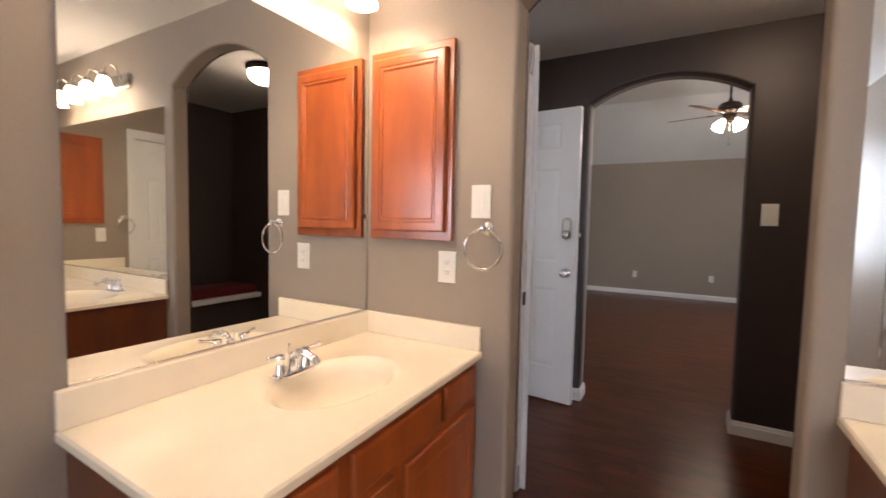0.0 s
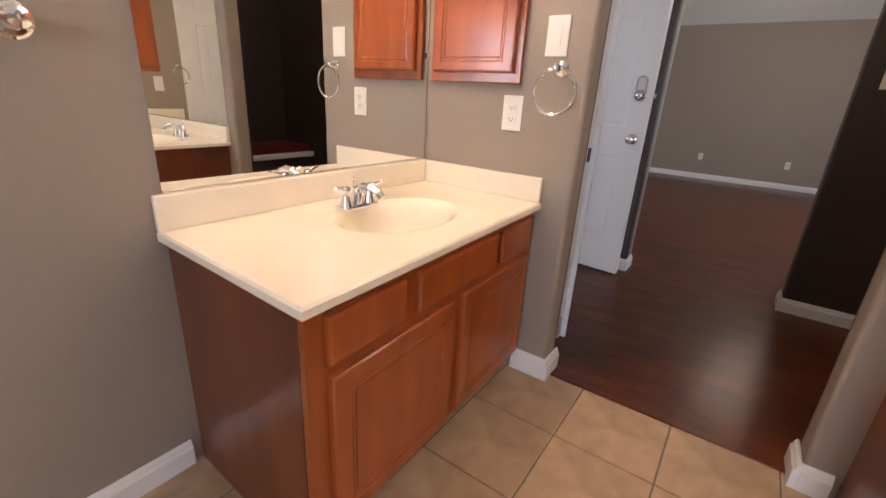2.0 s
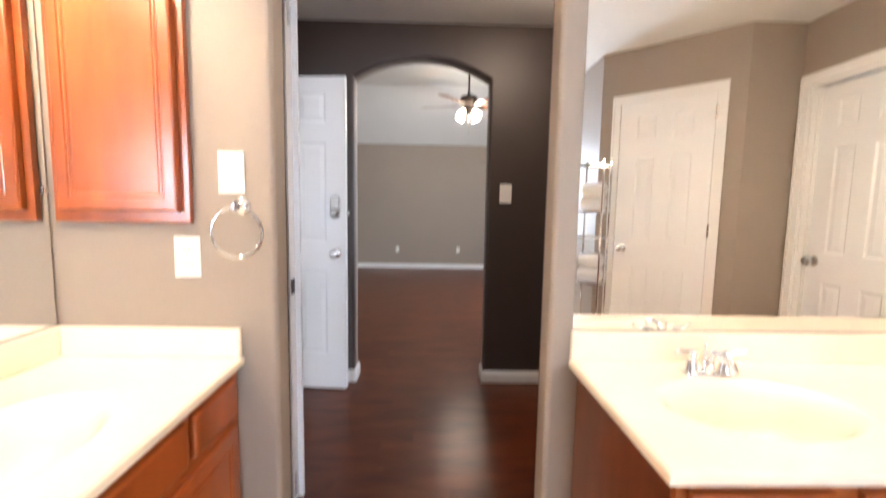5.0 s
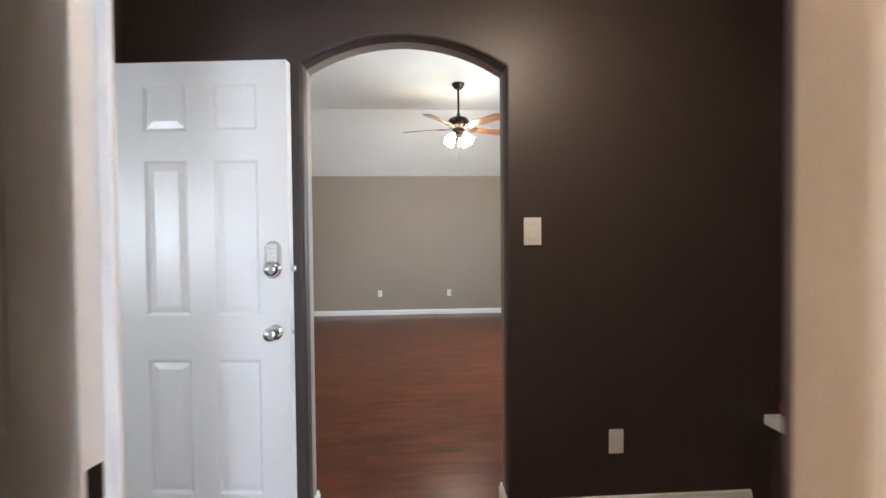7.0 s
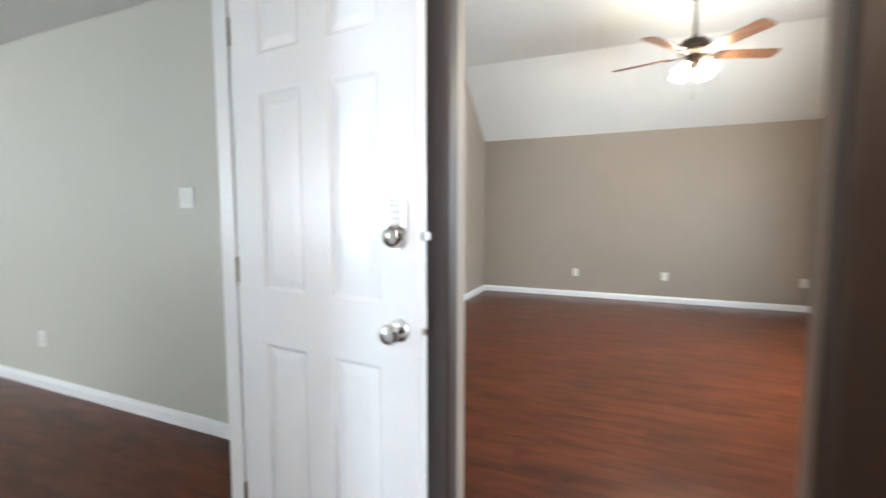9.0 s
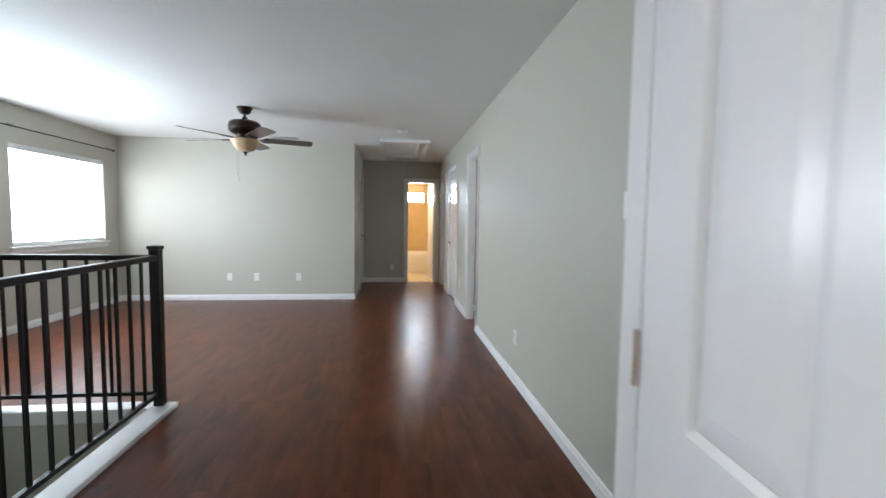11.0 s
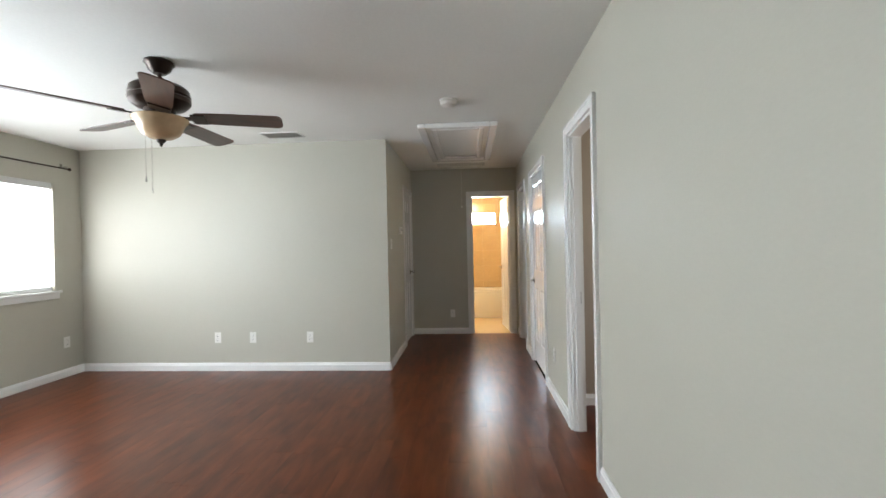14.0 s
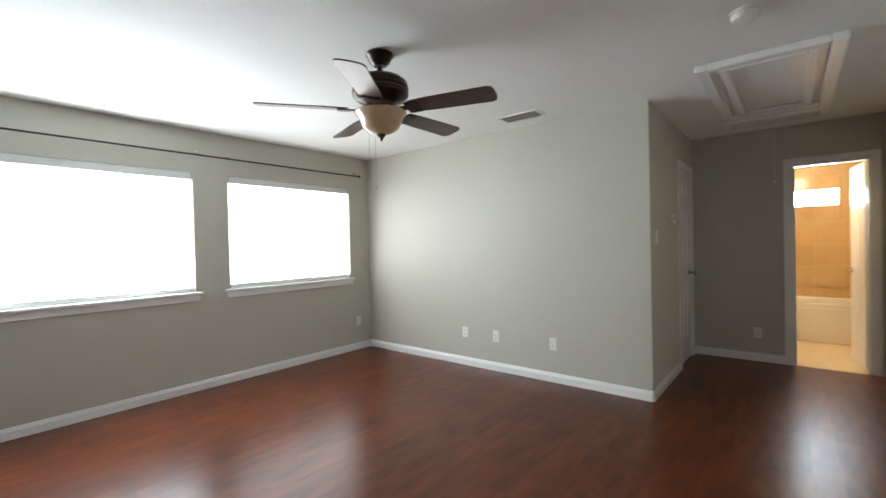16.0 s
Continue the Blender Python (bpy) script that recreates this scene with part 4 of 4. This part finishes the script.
def ceiling_fan(name, label, at, drop, base, blade_z, R, mats, kit):
    """A five-blade fan on a canopy and downrod, hung from the ceiling at the given point."""
    ob = thing(name, label, "ceiling fan", at)
    metal, wood_m = mats
    part("canopy", lathe(B(), [(0.0, -0.0005), (0.078, -0.0005), (0.082, -0.012), (0.070, -0.022), (0.060, -0.05), (0.034, -0.072), (0.0, -0.074)]), metal, ob, smooth=True)
    part("downrod", rod(B(), (0, 0, -0.07), (0, 0, -drop), 0.0125), metal, ob)
    mz = -drop
    prof = [(0.0, mz + 0.045), (0.02, mz + 0.045), (0.03, mz + 0.015), (0.06, mz), (0.105, mz - 0.012), (0.13, mz - 0.04), (0.136, mz - 0.075), (0.128, mz - 0.085), (0.131, mz - 0.10), (0.118, mz - 0.125), (0.08, mz - 0.145), (0.075, mz - 0.19), (0.0, mz - 0.19)]
    if kit == "bowl":
        prof = [(0.0, mz + 0.045), (0.02, mz + 0.045), (0.03, mz + 0.015), (0.075, mz + 0.006), (0.135, mz - 0.008), (0.157, mz - 0.028), (0.164, mz - 0.062), (0.156, mz - 0.068), (0.156, mz - 0.074), (0.165, mz - 0.080), (0.162, mz - 0.104), (0.135, mz - 0.132), (0.085, mz - 0.148), (0.078, mz - 0.19), (0.0, mz - 0.19)]
    part("motor", lathe(B(), prof), metal, ob, smooth=True)
    dz = blade_z - at[2]
    for k in range(5):
        a = base + 72 * k
        bm = B()
        box(bm, 0.07, 0.20, -0.02, 0.02, -0.008, 0.0, 0.003)
        box(bm, 0.17, 0.25, -0.055, 0.055, -0.010, -0.002, 0.003)
        iron = part("blade_iron", bm, metal, ob)
        iron.matrix_local = pose(0, 0, dz, 0, 0, a) @ pose(0, 0, 0, -12)
        bm = B()
        poly = [(0.19, -0.055), (0.30, -0.066), (R - 0.03, -0.074), (R - 0.008, -0.060), (R, -0.03), (R, 0.03), (R - 0.008, 0.060), (R - 0.03, 0.074), (0.30, 0.066), (0.19, 0.055)]
        prism(bm, poly, "z", -0.0015, 0.0055)
        bl = part("blade", bm, wood_m, ob)
        bl.matrix_local = pose(0, 0, dz, 0, 0, a) @ pose(0, 0, 0, -12)
    kz = mz - 0.19
    if kit == "bowl":
        part("fitter", lathe(B(), [(0.0, kz), (0.07, kz), (0.11, kz - 0.015), (0.12, kz - 0.022), (0.0, kz - 0.022)]), metal, ob, smooth=True)
        bowl = part("bowl", lathe(B(), [(0.140, kz - 0.004), (0.150, kz - 0.010), (0.148, kz - 0.020), (0.136, kz - 0.034), (0.124, kz - 0.055), (0.115, kz - 0.078), (0.098, kz - 0.105), (0.066, kz - 0.125), (0.025, kz - 0.135), (0.0, kz - 0.135)]), AMBER, ob, "amber scavo glass bowl", smooth=True)
        part("finial", lathe(B(), [(0.0, kz - 0.1345), (0.026, kz - 0.136), (0.022, kz - 0.15), (0.008, kz - 0.16), (0.010, kz - 0.168), (0.0, kz - 0.18)]), metal, bowl, smooth=True)
        for s, L in ((0.03, 0.36), (-0.02, 0.42)):
            bm = B()
            rod(bm, (s, -0.075, kz - 0.02), (s, -0.075, kz - L), 0.0012, seg=6)
            rod(bm, (s, -0.075, kz - L - 0.03), (s, -0.075, kz - L), 0.005, 0.003, seg=8)
            part("pull_chain", bm, STEEL, ob)
    else:
        part("fitter", lathe(B(), [(0.0, kz), (0.06, kz), (0.065, kz - 0.04), (0.03, kz - 0.07), (0.0, kz - 0.07)]), metal, ob, smooth=True)
        for k in range(4):
            a = 45 + 90 * k
            bm = B()
            rod(bm, (0.04, 0, -0.03), (0.10, 0, -0.035), 0.008)
            arm = part("arm", bm, metal, ob)
            arm.matrix_local = pose(0, 0, kz, 0, 0, a)
            bm = B()
            lathe(bm, [(0.02, 0.0), (0.032, -0.02), (0.045, -0.06), (0.066, -0.115), (0.062, -0.115), (0.041, -0.06), (0.0, -0.01)])
            sh = part("shade", bm, BULBF, arm, "lit frosted tulip glass shade", smooth=True)
            sh.matrix_local = pose(0.10, 0, -0.035, 0, -38, 0)
        bm = B()
        rod(bm, (0.0, -0.03, -0.06), (0.0, -0.03, -0.32), 0.0012, seg=6)
        rod(bm, (0.0, -0.03, -0.35), (0.0, -0.03, -0.32), 0.005, 0.003, seg=8)
        ch = part("pull_chain", bm, STEEL, ob)
        ch.location = (0, 0, kz)
    return ob


ceiling_fan("ceiling_fan", "ceiling fan with cherry blades and four lit tulip shades", (0.79, 6.89, 3.26), 0.42, 18.8, 2.70, 0.72, (BRONZE, BLADEP), "tulips")
ceiling_fan("ceiling_fan", "dark bronze ceiling fan with walnut blades and an amber bowl", (-5.22, 1.42, H - 0.01), 0.14, 35.6, 2.10, 0.69, (BRONZE, BLADE), "bowl")

# ---- loft ----
baseboard(-7.22, -1.011, -7.22, 2.39, 1, 0)
baseboard(-7.22, -1.025, -1.125, -1.025, 0, 1)
baseboard(-9.09, 2.39, -9.01, 2.39, 0, 1)
baseboard(-8.29, 2.39, -7.22, 2.39, 0, 1)
baseboard(-9.09, 2.404, -9.09, 3.21, 1, 0)
for a, b in ((-9.09, -8.82), (-8.10, -7.66), (-6.72, -5.83), (-5.11, -1.125)):
    baseboard(a, LN, b, LN, 0, -1)
for x, y, z, n in ((-7.22, 0.515, 0.356, 90), (-7.22, 0.907, 0.356, 90), (-7.22, 1.534, 0.356, 90), (-9.09, 2.98, 0.30, 90), (-7.02, -1.025, 0.362, 180), (-3.577, LN, 0.364, 0), (-6.40, LN, 0.36, 0)):
    plate("outlet", "white duplex outlet low on the greige wall", (x, y, z), n, "duplex")
plate("light_switch", "white double rocker switch near the entry", (-2.01, LN, 1.342), 0, "double", w=0.115)
plate("light_switch", "white rocker switch on the hallway corner wall", (-7.414, 2.39, 1.332), 180)
th = thing("thermostat", "small white wall thermostat in the hallway", "thermostat", (-8.01, 2.39, 1.50), 180)
part("case", box(B(), -0.06, 0.06, -0.025, -0.0005, -0.045, 0.045, 0.006), PLATE, th)
part("display", box(B(), -0.035, 0.02, -0.027, -0.0252, -0.012, 0.025), GRILLE, th)


def window(name, x0, x1, z0, z1):
    w = tagged(new(name), "wide loft window with lowered white slat blinds", "window", kind="structure")
    y = -1.025
    for a, b, c, e in ((x0, x0 + 0.03, z0, z1), (x1 - 0.03, x1, z0, z1), (x0 + 0.03, x1 - 0.03, z0, z0 + 0.03), (x0 + 0.03, x1 - 0.03, z1 - 0.03, z1), ((x0 + x1) / 2 - 0.02, (x0 + x1) / 2 + 0.02, z0 + 0.03, z1 - 0.03)):
        part("window_frame", box(B(), a, b, y - 0.13, y - 0.09, c, e), TRIM, w)
    g = part("pane", box(B(), x0 + 0.03, x1 - 0.03, y - 0.112, y - 0.108, z0 + 0.03, z1 - 0.03), glass("window_glass"), w)
    g.visible_shadow = False
    part("window_sill", box(B(), x0 - 0.05, x1 + 0.05, y - 0.085, y + 0.035, z0 - 0.028, z0 - 0.002, 0.005), TRIM, w)
    part("apron", box(B(), x0 - 0.035, x1 + 0.035, y + 0.0005, y + 0.016, z0 - 0.085, z0 - 0.0285, 0.003), TRIM, w)
    bl = thing("window_blind", "lowered white horizontal blind glowing with daylight", "blind")
    part("head_rail", box(B(), x0 + 0.008, x1 - 0.008, y - 0.065, y - 0.006, z1 - 0.065, z1 - 0.002, 0.004), RAIL, bl)
    me = None
    n = int((z1 - z0 - 0.064) / 0.046)
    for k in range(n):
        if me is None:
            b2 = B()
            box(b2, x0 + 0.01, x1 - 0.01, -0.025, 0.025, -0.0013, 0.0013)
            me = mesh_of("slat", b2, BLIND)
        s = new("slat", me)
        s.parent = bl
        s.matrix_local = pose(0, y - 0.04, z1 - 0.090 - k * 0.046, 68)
    part("bottom_rail", box(B(), x0 + 0.01, x1 - 0.01, y - 0.06, y - 0.02, z0 - 0.001, z0 + 0.042, 0.005), RAIL, bl)
    for x in (x0 + 0.2, (x0 + x1) / 2, x1 - 0.2):
        part("cord", rod(B(), (x, y - 0.012, z0 + 0.03), (x, y - 0.012, z1 - 0.02), 0.0012, seg=6), TRIM, bl)
    return w


window("window_1", *W1, WZ0, WZ1)
window("window_2", *W2, WZ0, WZ1)
rodt = thing("curtain_rod", "thin dark curtain rod above both windows", "curtain rod")
part("rod", rod(B(), (-7.03, -0.955, 2.185), (-3.45, -0.955, 2.185), 0.008), BRONZE, rodt)
for x in (-7.03, -3.45):
    bm = B()
    bmesh.ops.create_uvsphere(bm, u_segments=12, v_segments=8, radius=0.018, matrix=Matrix.Translation((x, -0.955, 2.185)))
    part("finial", bm, BRONZE, rodt, smooth=True)
for x in (-7.0, -5.43, -5.14, -3.5):
    bm = B()
    rod(bm, (x, -1.0245, 2.215), (x, -0.955, 2.205), 0.006)
    box(bm, x - 0.012, x + 0.012, -1.0245, -1.018, 2.195, 2.24)
    part("bracket", bm, STEEL, rodt)

# doorways of the long wall
for name, u0, u1 in (("door_4", -5.77, -5.17), ("door_5", -7.60, -6.78), ("door_6", -8.76, -8.16)):
    d = tagged(new(name), "white cased doorway in the greige wall", "door", kind="structure")
    casing(d, "x", u0, u1, 2.04, LN, -1)
    jambs(d, "x", u0, u1, 2.04, LN, 4.03)
    if name == "door_4":
        part("strike_plate", box(B(), u0 + 0.018, u0 + 0.0195, LN + 0.035, LN + 0.065, 0.88, 0.96), BRONZE, d)
dd = thing("door", "closed glossy white six-panel door with a lever handle", "door", (-7.575, LN + 0.025, 0.03), 0)
six_panel(dd, 0.77, 1.985, 0.035, DOORG)
lever(dd, 0.065, 0.87, -1, 1, 0.035)
d = tagged(new("door_7"), "white cased doorway beside the hallway end", "door", kind="structure")
casing(d, "x", -8.95, -8.35, 2.04, 2.39, 1)
jambs(d, "x", -8.95, -8.35, 2.04, 2.29, 2.39)
dd = thing("door", "closed white six-panel hallway door with a knob", "door", (-8.925, 2.368, 0.012), 0)
six_panel(dd, 0.55, 2.005, 0.035)
knob(dd, 0.06, 0.93, 1, 0.035)
d = tagged(new("door_8"), "white cased doorway to the golden bathroom", "door", kind="structure")
casing(d, "y", 3.27, 3.85, 2.03, -9.09, 1)
jambs(d, "y", 3.27, 3.85, 2.03, -9.2, -9.09)
dd = thing("door", "white six-panel door standing open into the bathroom", "door", (-9.215, 3.83, 0.012), 186)
six_panel(dd, 0.56, 2.0, 0.035)
lever(dd, 0.50, 0.93, 1, -1, 0.035)

# rooms behind the doorways
setting("wall_side_room", box(box(B(), -6.3, -4.4, 5.6, 5.7, 0, 0.9), -6.3, -4.4, 5.6, 5.7, 2.0, H), TAUPE, "taupe wall of the side room", "wall")
setting("wall_side_room_west", box(B(), -6.35, -6.25, 4.03, 5.6, 0, H), TAUPE, "taupe wall of the side room", "wall")
setting("wall_side_room_east", box(B(), -4.5, -4.4, 4.03, 5.6, 0, H), TAUPE, "taupe wall of the side room", "wall")
setting("side_room_ceiling", box(B(), -6.35, -4.4, 4.03, 5.7, H, H + 0.1), CEIL, "white side room ceiling", "ceiling")
setting("side_room_floor", box(B(), -6.35, -4.4, LN, 5.7, -0.05, -0.001), FLOORW, "cherry laminate side room floor", "floor")
baseboard(-6.25, 4.03, -6.25, 5.6, 1, 0)
baseboard(-6.25, 5.6, -4.5, 5.6, 0, -1)
setting("wall_far_room", box(B(), -8.95, -7.95, 4.75, 4.85, 0, H), TAUPE, "taupe wall of the far room", "wall")
setting("wall_far_room_west", box(B(), -9.0, -8.9, 4.03, 4.75, 0, H), TAUPE, "taupe wall of the far room", "wall")
setting("wall_far_room_east", box(B(), -8.0, -7.9, 4.03, 4.75, 0, H), TAUPE, "taupe wall of the far room", "wall")
setting("far_room_ceiling", box(B(), -9.0, -7.9, 4.03, 4.85, H, H + 0.1), CEIL, "white far room ceiling", "ceiling")
setting("far_room_floor", box(B(), -9.0, -7.9, LN, 4.85, -0.05, -0.001), FLOORW, "cherry laminate far room floor", "floor")

# golden bathroom
GX0, GX1, GY0, GY1 = -11.2, -9.2, 2.6, 4.1
setting("golden_floor", box(B(), GX0, -9.09, GY0, GY1, -0.05, -0.001), CREAM, "cream bathroom floor", "floor")
golden = setting("wall_golden_west", box(box(box(box(B(), GX0 - 0.1, GX0, GY0, GY1, 0, 1.72), GX0 - 0.1, GX0, GY0, GY1, 1.93, H), GX0 - 0.1, GX0, GY0, 2.95, 1.72, 1.93), GX0 - 0.1, GX0, 3.75, GY1, 1.72, 1.93), CREAM, "golden tiled wall behind the tub", "wall")
setting("wall_golden_south", box(B(), GX0, GX1, GY0 - 0.1, GY0, 0, H), GTILE, "golden bathroom side wall", "wall")
setting("wall_golden_north", box(B(), GX0, GX1, GY1, GY1 + 0.1, 0, H), GTILE, "golden bathroom side wall", "wall")
setting("golden_ceiling", box(B(), GX0 - 0.1, GX1, GY0 - 0.1, GY1 + 0.1, H, H + 0.1), CEIL, "white bathroom ceiling", "ceiling")
w = tagged(new("window_4"), "narrow bright transom window above the tub", "window", kind="structure")
part("pane", box(B(), GX0 - 0.06, GX0 - 0.05, 2.95, 3.75, 1.72, 1.93), material("transom_daylight", (0.9, 0.95, 1), 0.6, emit=(0.72, 0.87, 1.0), power=27), w)
for j in range(8):
    for i in range(5):
        y0, z0 = GY0 + 0.3 * i, 0.3 * j
        spans = [(y0, y0 + 0.3, z0, min(z0 + 0.3, H))]
        if y0 + 0.3 > 2.95 and y0 < 3.75 and z0 + 0.3 > 1.72 and z0 < 1.93:
            spans = [(y0, 2.95, z0, z0 + 0.3), (max(y0, 3.75), y0 + 0.3, z0, z0 + 0.3), (max(y0, 2.95), min(y0 + 0.3, 3.75), z0, 1.72), (max(y0, 2.95), min(y0 + 0.3, 3.75), 1.93, z0 + 0.3)]
        for a, b, c, e in spans:
            if b - a > 0.02 and e - c > 0.02:
                part("wall_tile", box(B(), GX0 + 0.0005, GX0 + 0.007, a + 0.002, b - 0.002, c + 0.002, e - 0.002, 0.0015), GTILE, golden)
tub = thing("bathtub", "white built-in bathtub along the tiled wall", "bathtub", (-10.46, GY0, 0))
bm = B()
box(bm, -0.735, 0, 0.004, 1.496, 0, 0.10)
box(bm, -0.05, 0, 0.004, 1.496, 0.10, 0.48, 0.012)
box(bm, -0.735, -0.66, 0.004, 1.496, 0.10, 0.48, 0.012)
box(bm, -0.66, -0.05, 0.004, 0.08, 0.10, 0.48, 0.012)
box(bm, -0.66, -0.05, 1.42, 1.496, 0.10, 0.48, 0.012)
part("shell", bm, TUBW, tub)
part("apron", box(B(), 0.001, 0.012, 0.004, 1.496, 0.0, 0.42, 0.004), TUBW, tub)
# unseen bare lamp, added to warm this room and spill into the hall
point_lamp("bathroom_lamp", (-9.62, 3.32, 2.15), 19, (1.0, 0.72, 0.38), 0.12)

# ceiling fittings of the loft
CZ = H - 0.01
hatch = thing("attic_hatch", "white framed attic hatch in the hallway ceiling", "attic hatch", (-7.50, 3.16, CZ))
hx, hy = 0.80, 0.37
bm = B()
for a, b, c, e in ((-hx, hx, -hy, -hy + 0.07), (-hx, hx, hy - 0.07, hy), (-hx, -hx + 0.07, -hy + 0.07, hy - 0.07), (hx - 0.07, hx, -hy + 0.07, hy - 0.07)):
    box(bm, a, b, c, e, -0.045, -0.0005, 0.010)
part("frame", bm, TRIM, hatch)
bm = B()
for a, b, c, e in ((-0.68, 0.68, -0.25, -0.20), (-0.68, 0.68, 0.20, 0.25), (-0.68, -0.63, -0.20, 0.20), (0.63, 0.68, -0.20, 0.20)):
    box(bm, a, b, c, e, -0.036, -0.0065, 0.011)
part("moulding", bm, TRIM, hatch)
part("panel", box(B(), -hx + 0.07, hx - 0.07, -hy + 0.07, hy - 0.07, -0.006, -0.0005), TRIM, hatch)

part("pull_cord", rod(B(), (-0.72, 0, -0.62), (-0.72, 0, -0.02), 0.0016, seg=6), PLATE, hatch, "thin white pull cord")
part("cord_knob", lathe(B(), [(0.0, -0.655), (0.009, -0.648), (0.011, -0.635), (0.004, -0.62), (0.0, -0.62)], at=(-0.72, 0, 0), seg=12), PLATE, hatch, smooth=True)


def vent(name, label, at, sx, sy, n, back=None, louvre=None):
    v = thing(name, label, "vent", at)
    bm = B()
    for a, b, c, e in ((-sx, sx, -sy, -sy + 0.02), (-sx, sx, sy - 0.02, sy), (-sx, -sx + 0.02, -sy + 0.02, sy - 0.02), (sx - 0.02, sx, -sy + 0.02, sy - 0.02)):
        box(bm, a, b, c, e, -0.010, -0.0005, 0.002)
    part("frame", bm, TRIM, v)
    part("backing", box(B(), -sx + 0.02, sx - 0.02, -sy + 0.02, sy - 0.02, -0.002, -0.0005), back or SLOT, v)
    for k in range(n):
        bm = B()
        box(bm, -sx + 0.02, sx - 0.02, -0.007, 0.007, -0.001, 0.001)
        s = part("slat", bm, louvre or GRILLE, v)
        s.matrix_local = pose(0, -sy + 0.03 + (2 * sy - 0.06) * k / (n - 1), -0.007, 40)
    return v


vent("ceiling_vent", "small white louvred ceiling vent", (-6.89, 1.43, CZ), 0.10, 0.19, 14)
vent("return_vent", "wide white louvred ceiling vent at the hallway end", (-8.70, 3.15, CZ), 0.12, 0.33, 20, TRIM, TRIM)
vent("ceiling_vent", "square white exhaust vent in the bathroom ceiling", (0.70, 1.35, H), 0.14, 0.15, 12)
sm = thing("smoke_detector", "round white smoke detector on the ceiling", "smoke detector", (-6.10, 3.11, CZ))
part("base", lathe(B(), [(0.0, -0.0005), (0.07, -0.0005), (0.07, -0.012), (0.0, -0.012)]), PLATE, sm, smooth=True)
part("cover", lathe(B(), [(0.062, -0.0125), (0.066, -0.022), (0.058, -0.042), (0.03, -0.05), (0.0, -0.051)]), PLATE, sm, smooth=True)

# stair railing
rail = thing("stair_railing", "black iron railing with square balusters round the stairwell", "railing", (-3.32, 1.47, 0))
part("newel_post", box(B(), -0.029, 0.029, -0.029, 0.029, 0.029, 1.055, 0.003), IRON, rail)
part("post_cap", box(B(), -0.037, 0.037, -0.037, 0.037, 1.0555, 1.08, 0.006), IRON, rail)
part("handrail", box(B(), 0.0295, 2.15, -0.025, 0.025, 0.985, 1.02, 0.006), IRON, rail)
part("handrail", box(B(), -0.025, 0.025, -2.49, -0.0295, 0.985, 1.02, 0.006), IRON, rail)
part("bottom_rail", box(B(), 0.0295, 2.15, -0.015, 0.015, 0.10, 0.125, 0.003), IRON, rail)
part("bottom_rail", box(B(), -0.015, 0.015, -2.49, -0.0295, 0.10, 0.125, 0.003), IRON, rail)
me = mesh_of("baluster", box(B(), -0.0075, 0.0075, -0.0075, 0.0075, 0.125, 0.985), IRON)
for k in range(1, 17):
    s = new("baluster", me)
    s.parent = rail
    s.location = (0.045 + k * 0.122, 0, 0)
for k in range(1, 20):
    s = new("baluster", me)
    s.parent = rail
    s.location = (0, -0.045 - k * 0.122, 0)
setting("stair_curb", box(box(B(), -3.37, -1.16, 1.42, 1.56, -0.06, 0.028, 0.006), -3.39, -3.27, -1.02, 1.42, -0.06, 0.028, 0.006), TRIM, "white painted curb round the stairwell", "trim")
setting("wall_stairwell", box(box(B(), -3.37, -1.16, 1.47, 1.56, -2.6, -0.06), -3.39, -3.29, -1.02, 1.47, -2.6, -0.06), LOFT, "greige stairwell wall", "wall")
setting("wall_stairwell_outer", box(box(B(), -1.16, -1.06, -1.02, 1.56, -2.6, -0.06), -3.39, -1.06, -1.12, -1.03, -2.6, -0.06), LOFT, "greige stairwell wall", "wall")
setting("stairwell_floor", box(B(), -3.39, -1.06, -1.12, 1.56, -2.7, -2.6), FLOORW, "cherry laminate floor below the stairs", "floor")

tagged(part("mirror_clip", box(B(), XL + 0.0065, XL + 0.012, YB - 0.030, YB - 0.012, 1.262, 1.285, 0.002), CHROME), "small chrome clip at the mirror edge", "mirror clip")
setting("threshold", box(B(), -0.183, 0.662, 1.908, 1.935, 0.0005, 0.006, 0.002), FLOORW, "cherry laminate edge strip at the bathroom opening", "trim")

# ---- floor pieces, last ----
tiles("bath_floor", "square beige ceramic floor tiles with grey grout", XL, 2.65, -2.6, 1.922, 0.335, 0.308, 1.58, lambda x, y: True, TILE, GROUT)
planks("vestibule_floor", "glossy dark cherry laminate floorboards", -1.16, 2.40, 1.922, 3.60, "x")
planks("bedroom_floor", "glossy cherry laminate floorboards", -1.865, 2.47, 4.10, 9.06, "x")
planks("bedroom_nook_floor", "glossy cherry laminate floorboards by the arch", -1.04, 2.47, 3.60, 4.10, "x")
planks("loft_floor", "glossy dark cherry laminate floorboards", -9.09, -3.39, -1.025, LN, "x")
planks("landing_floor", "glossy dark cherry laminate floorboards", -3.39, -1.16, 1.56, LN, "x")
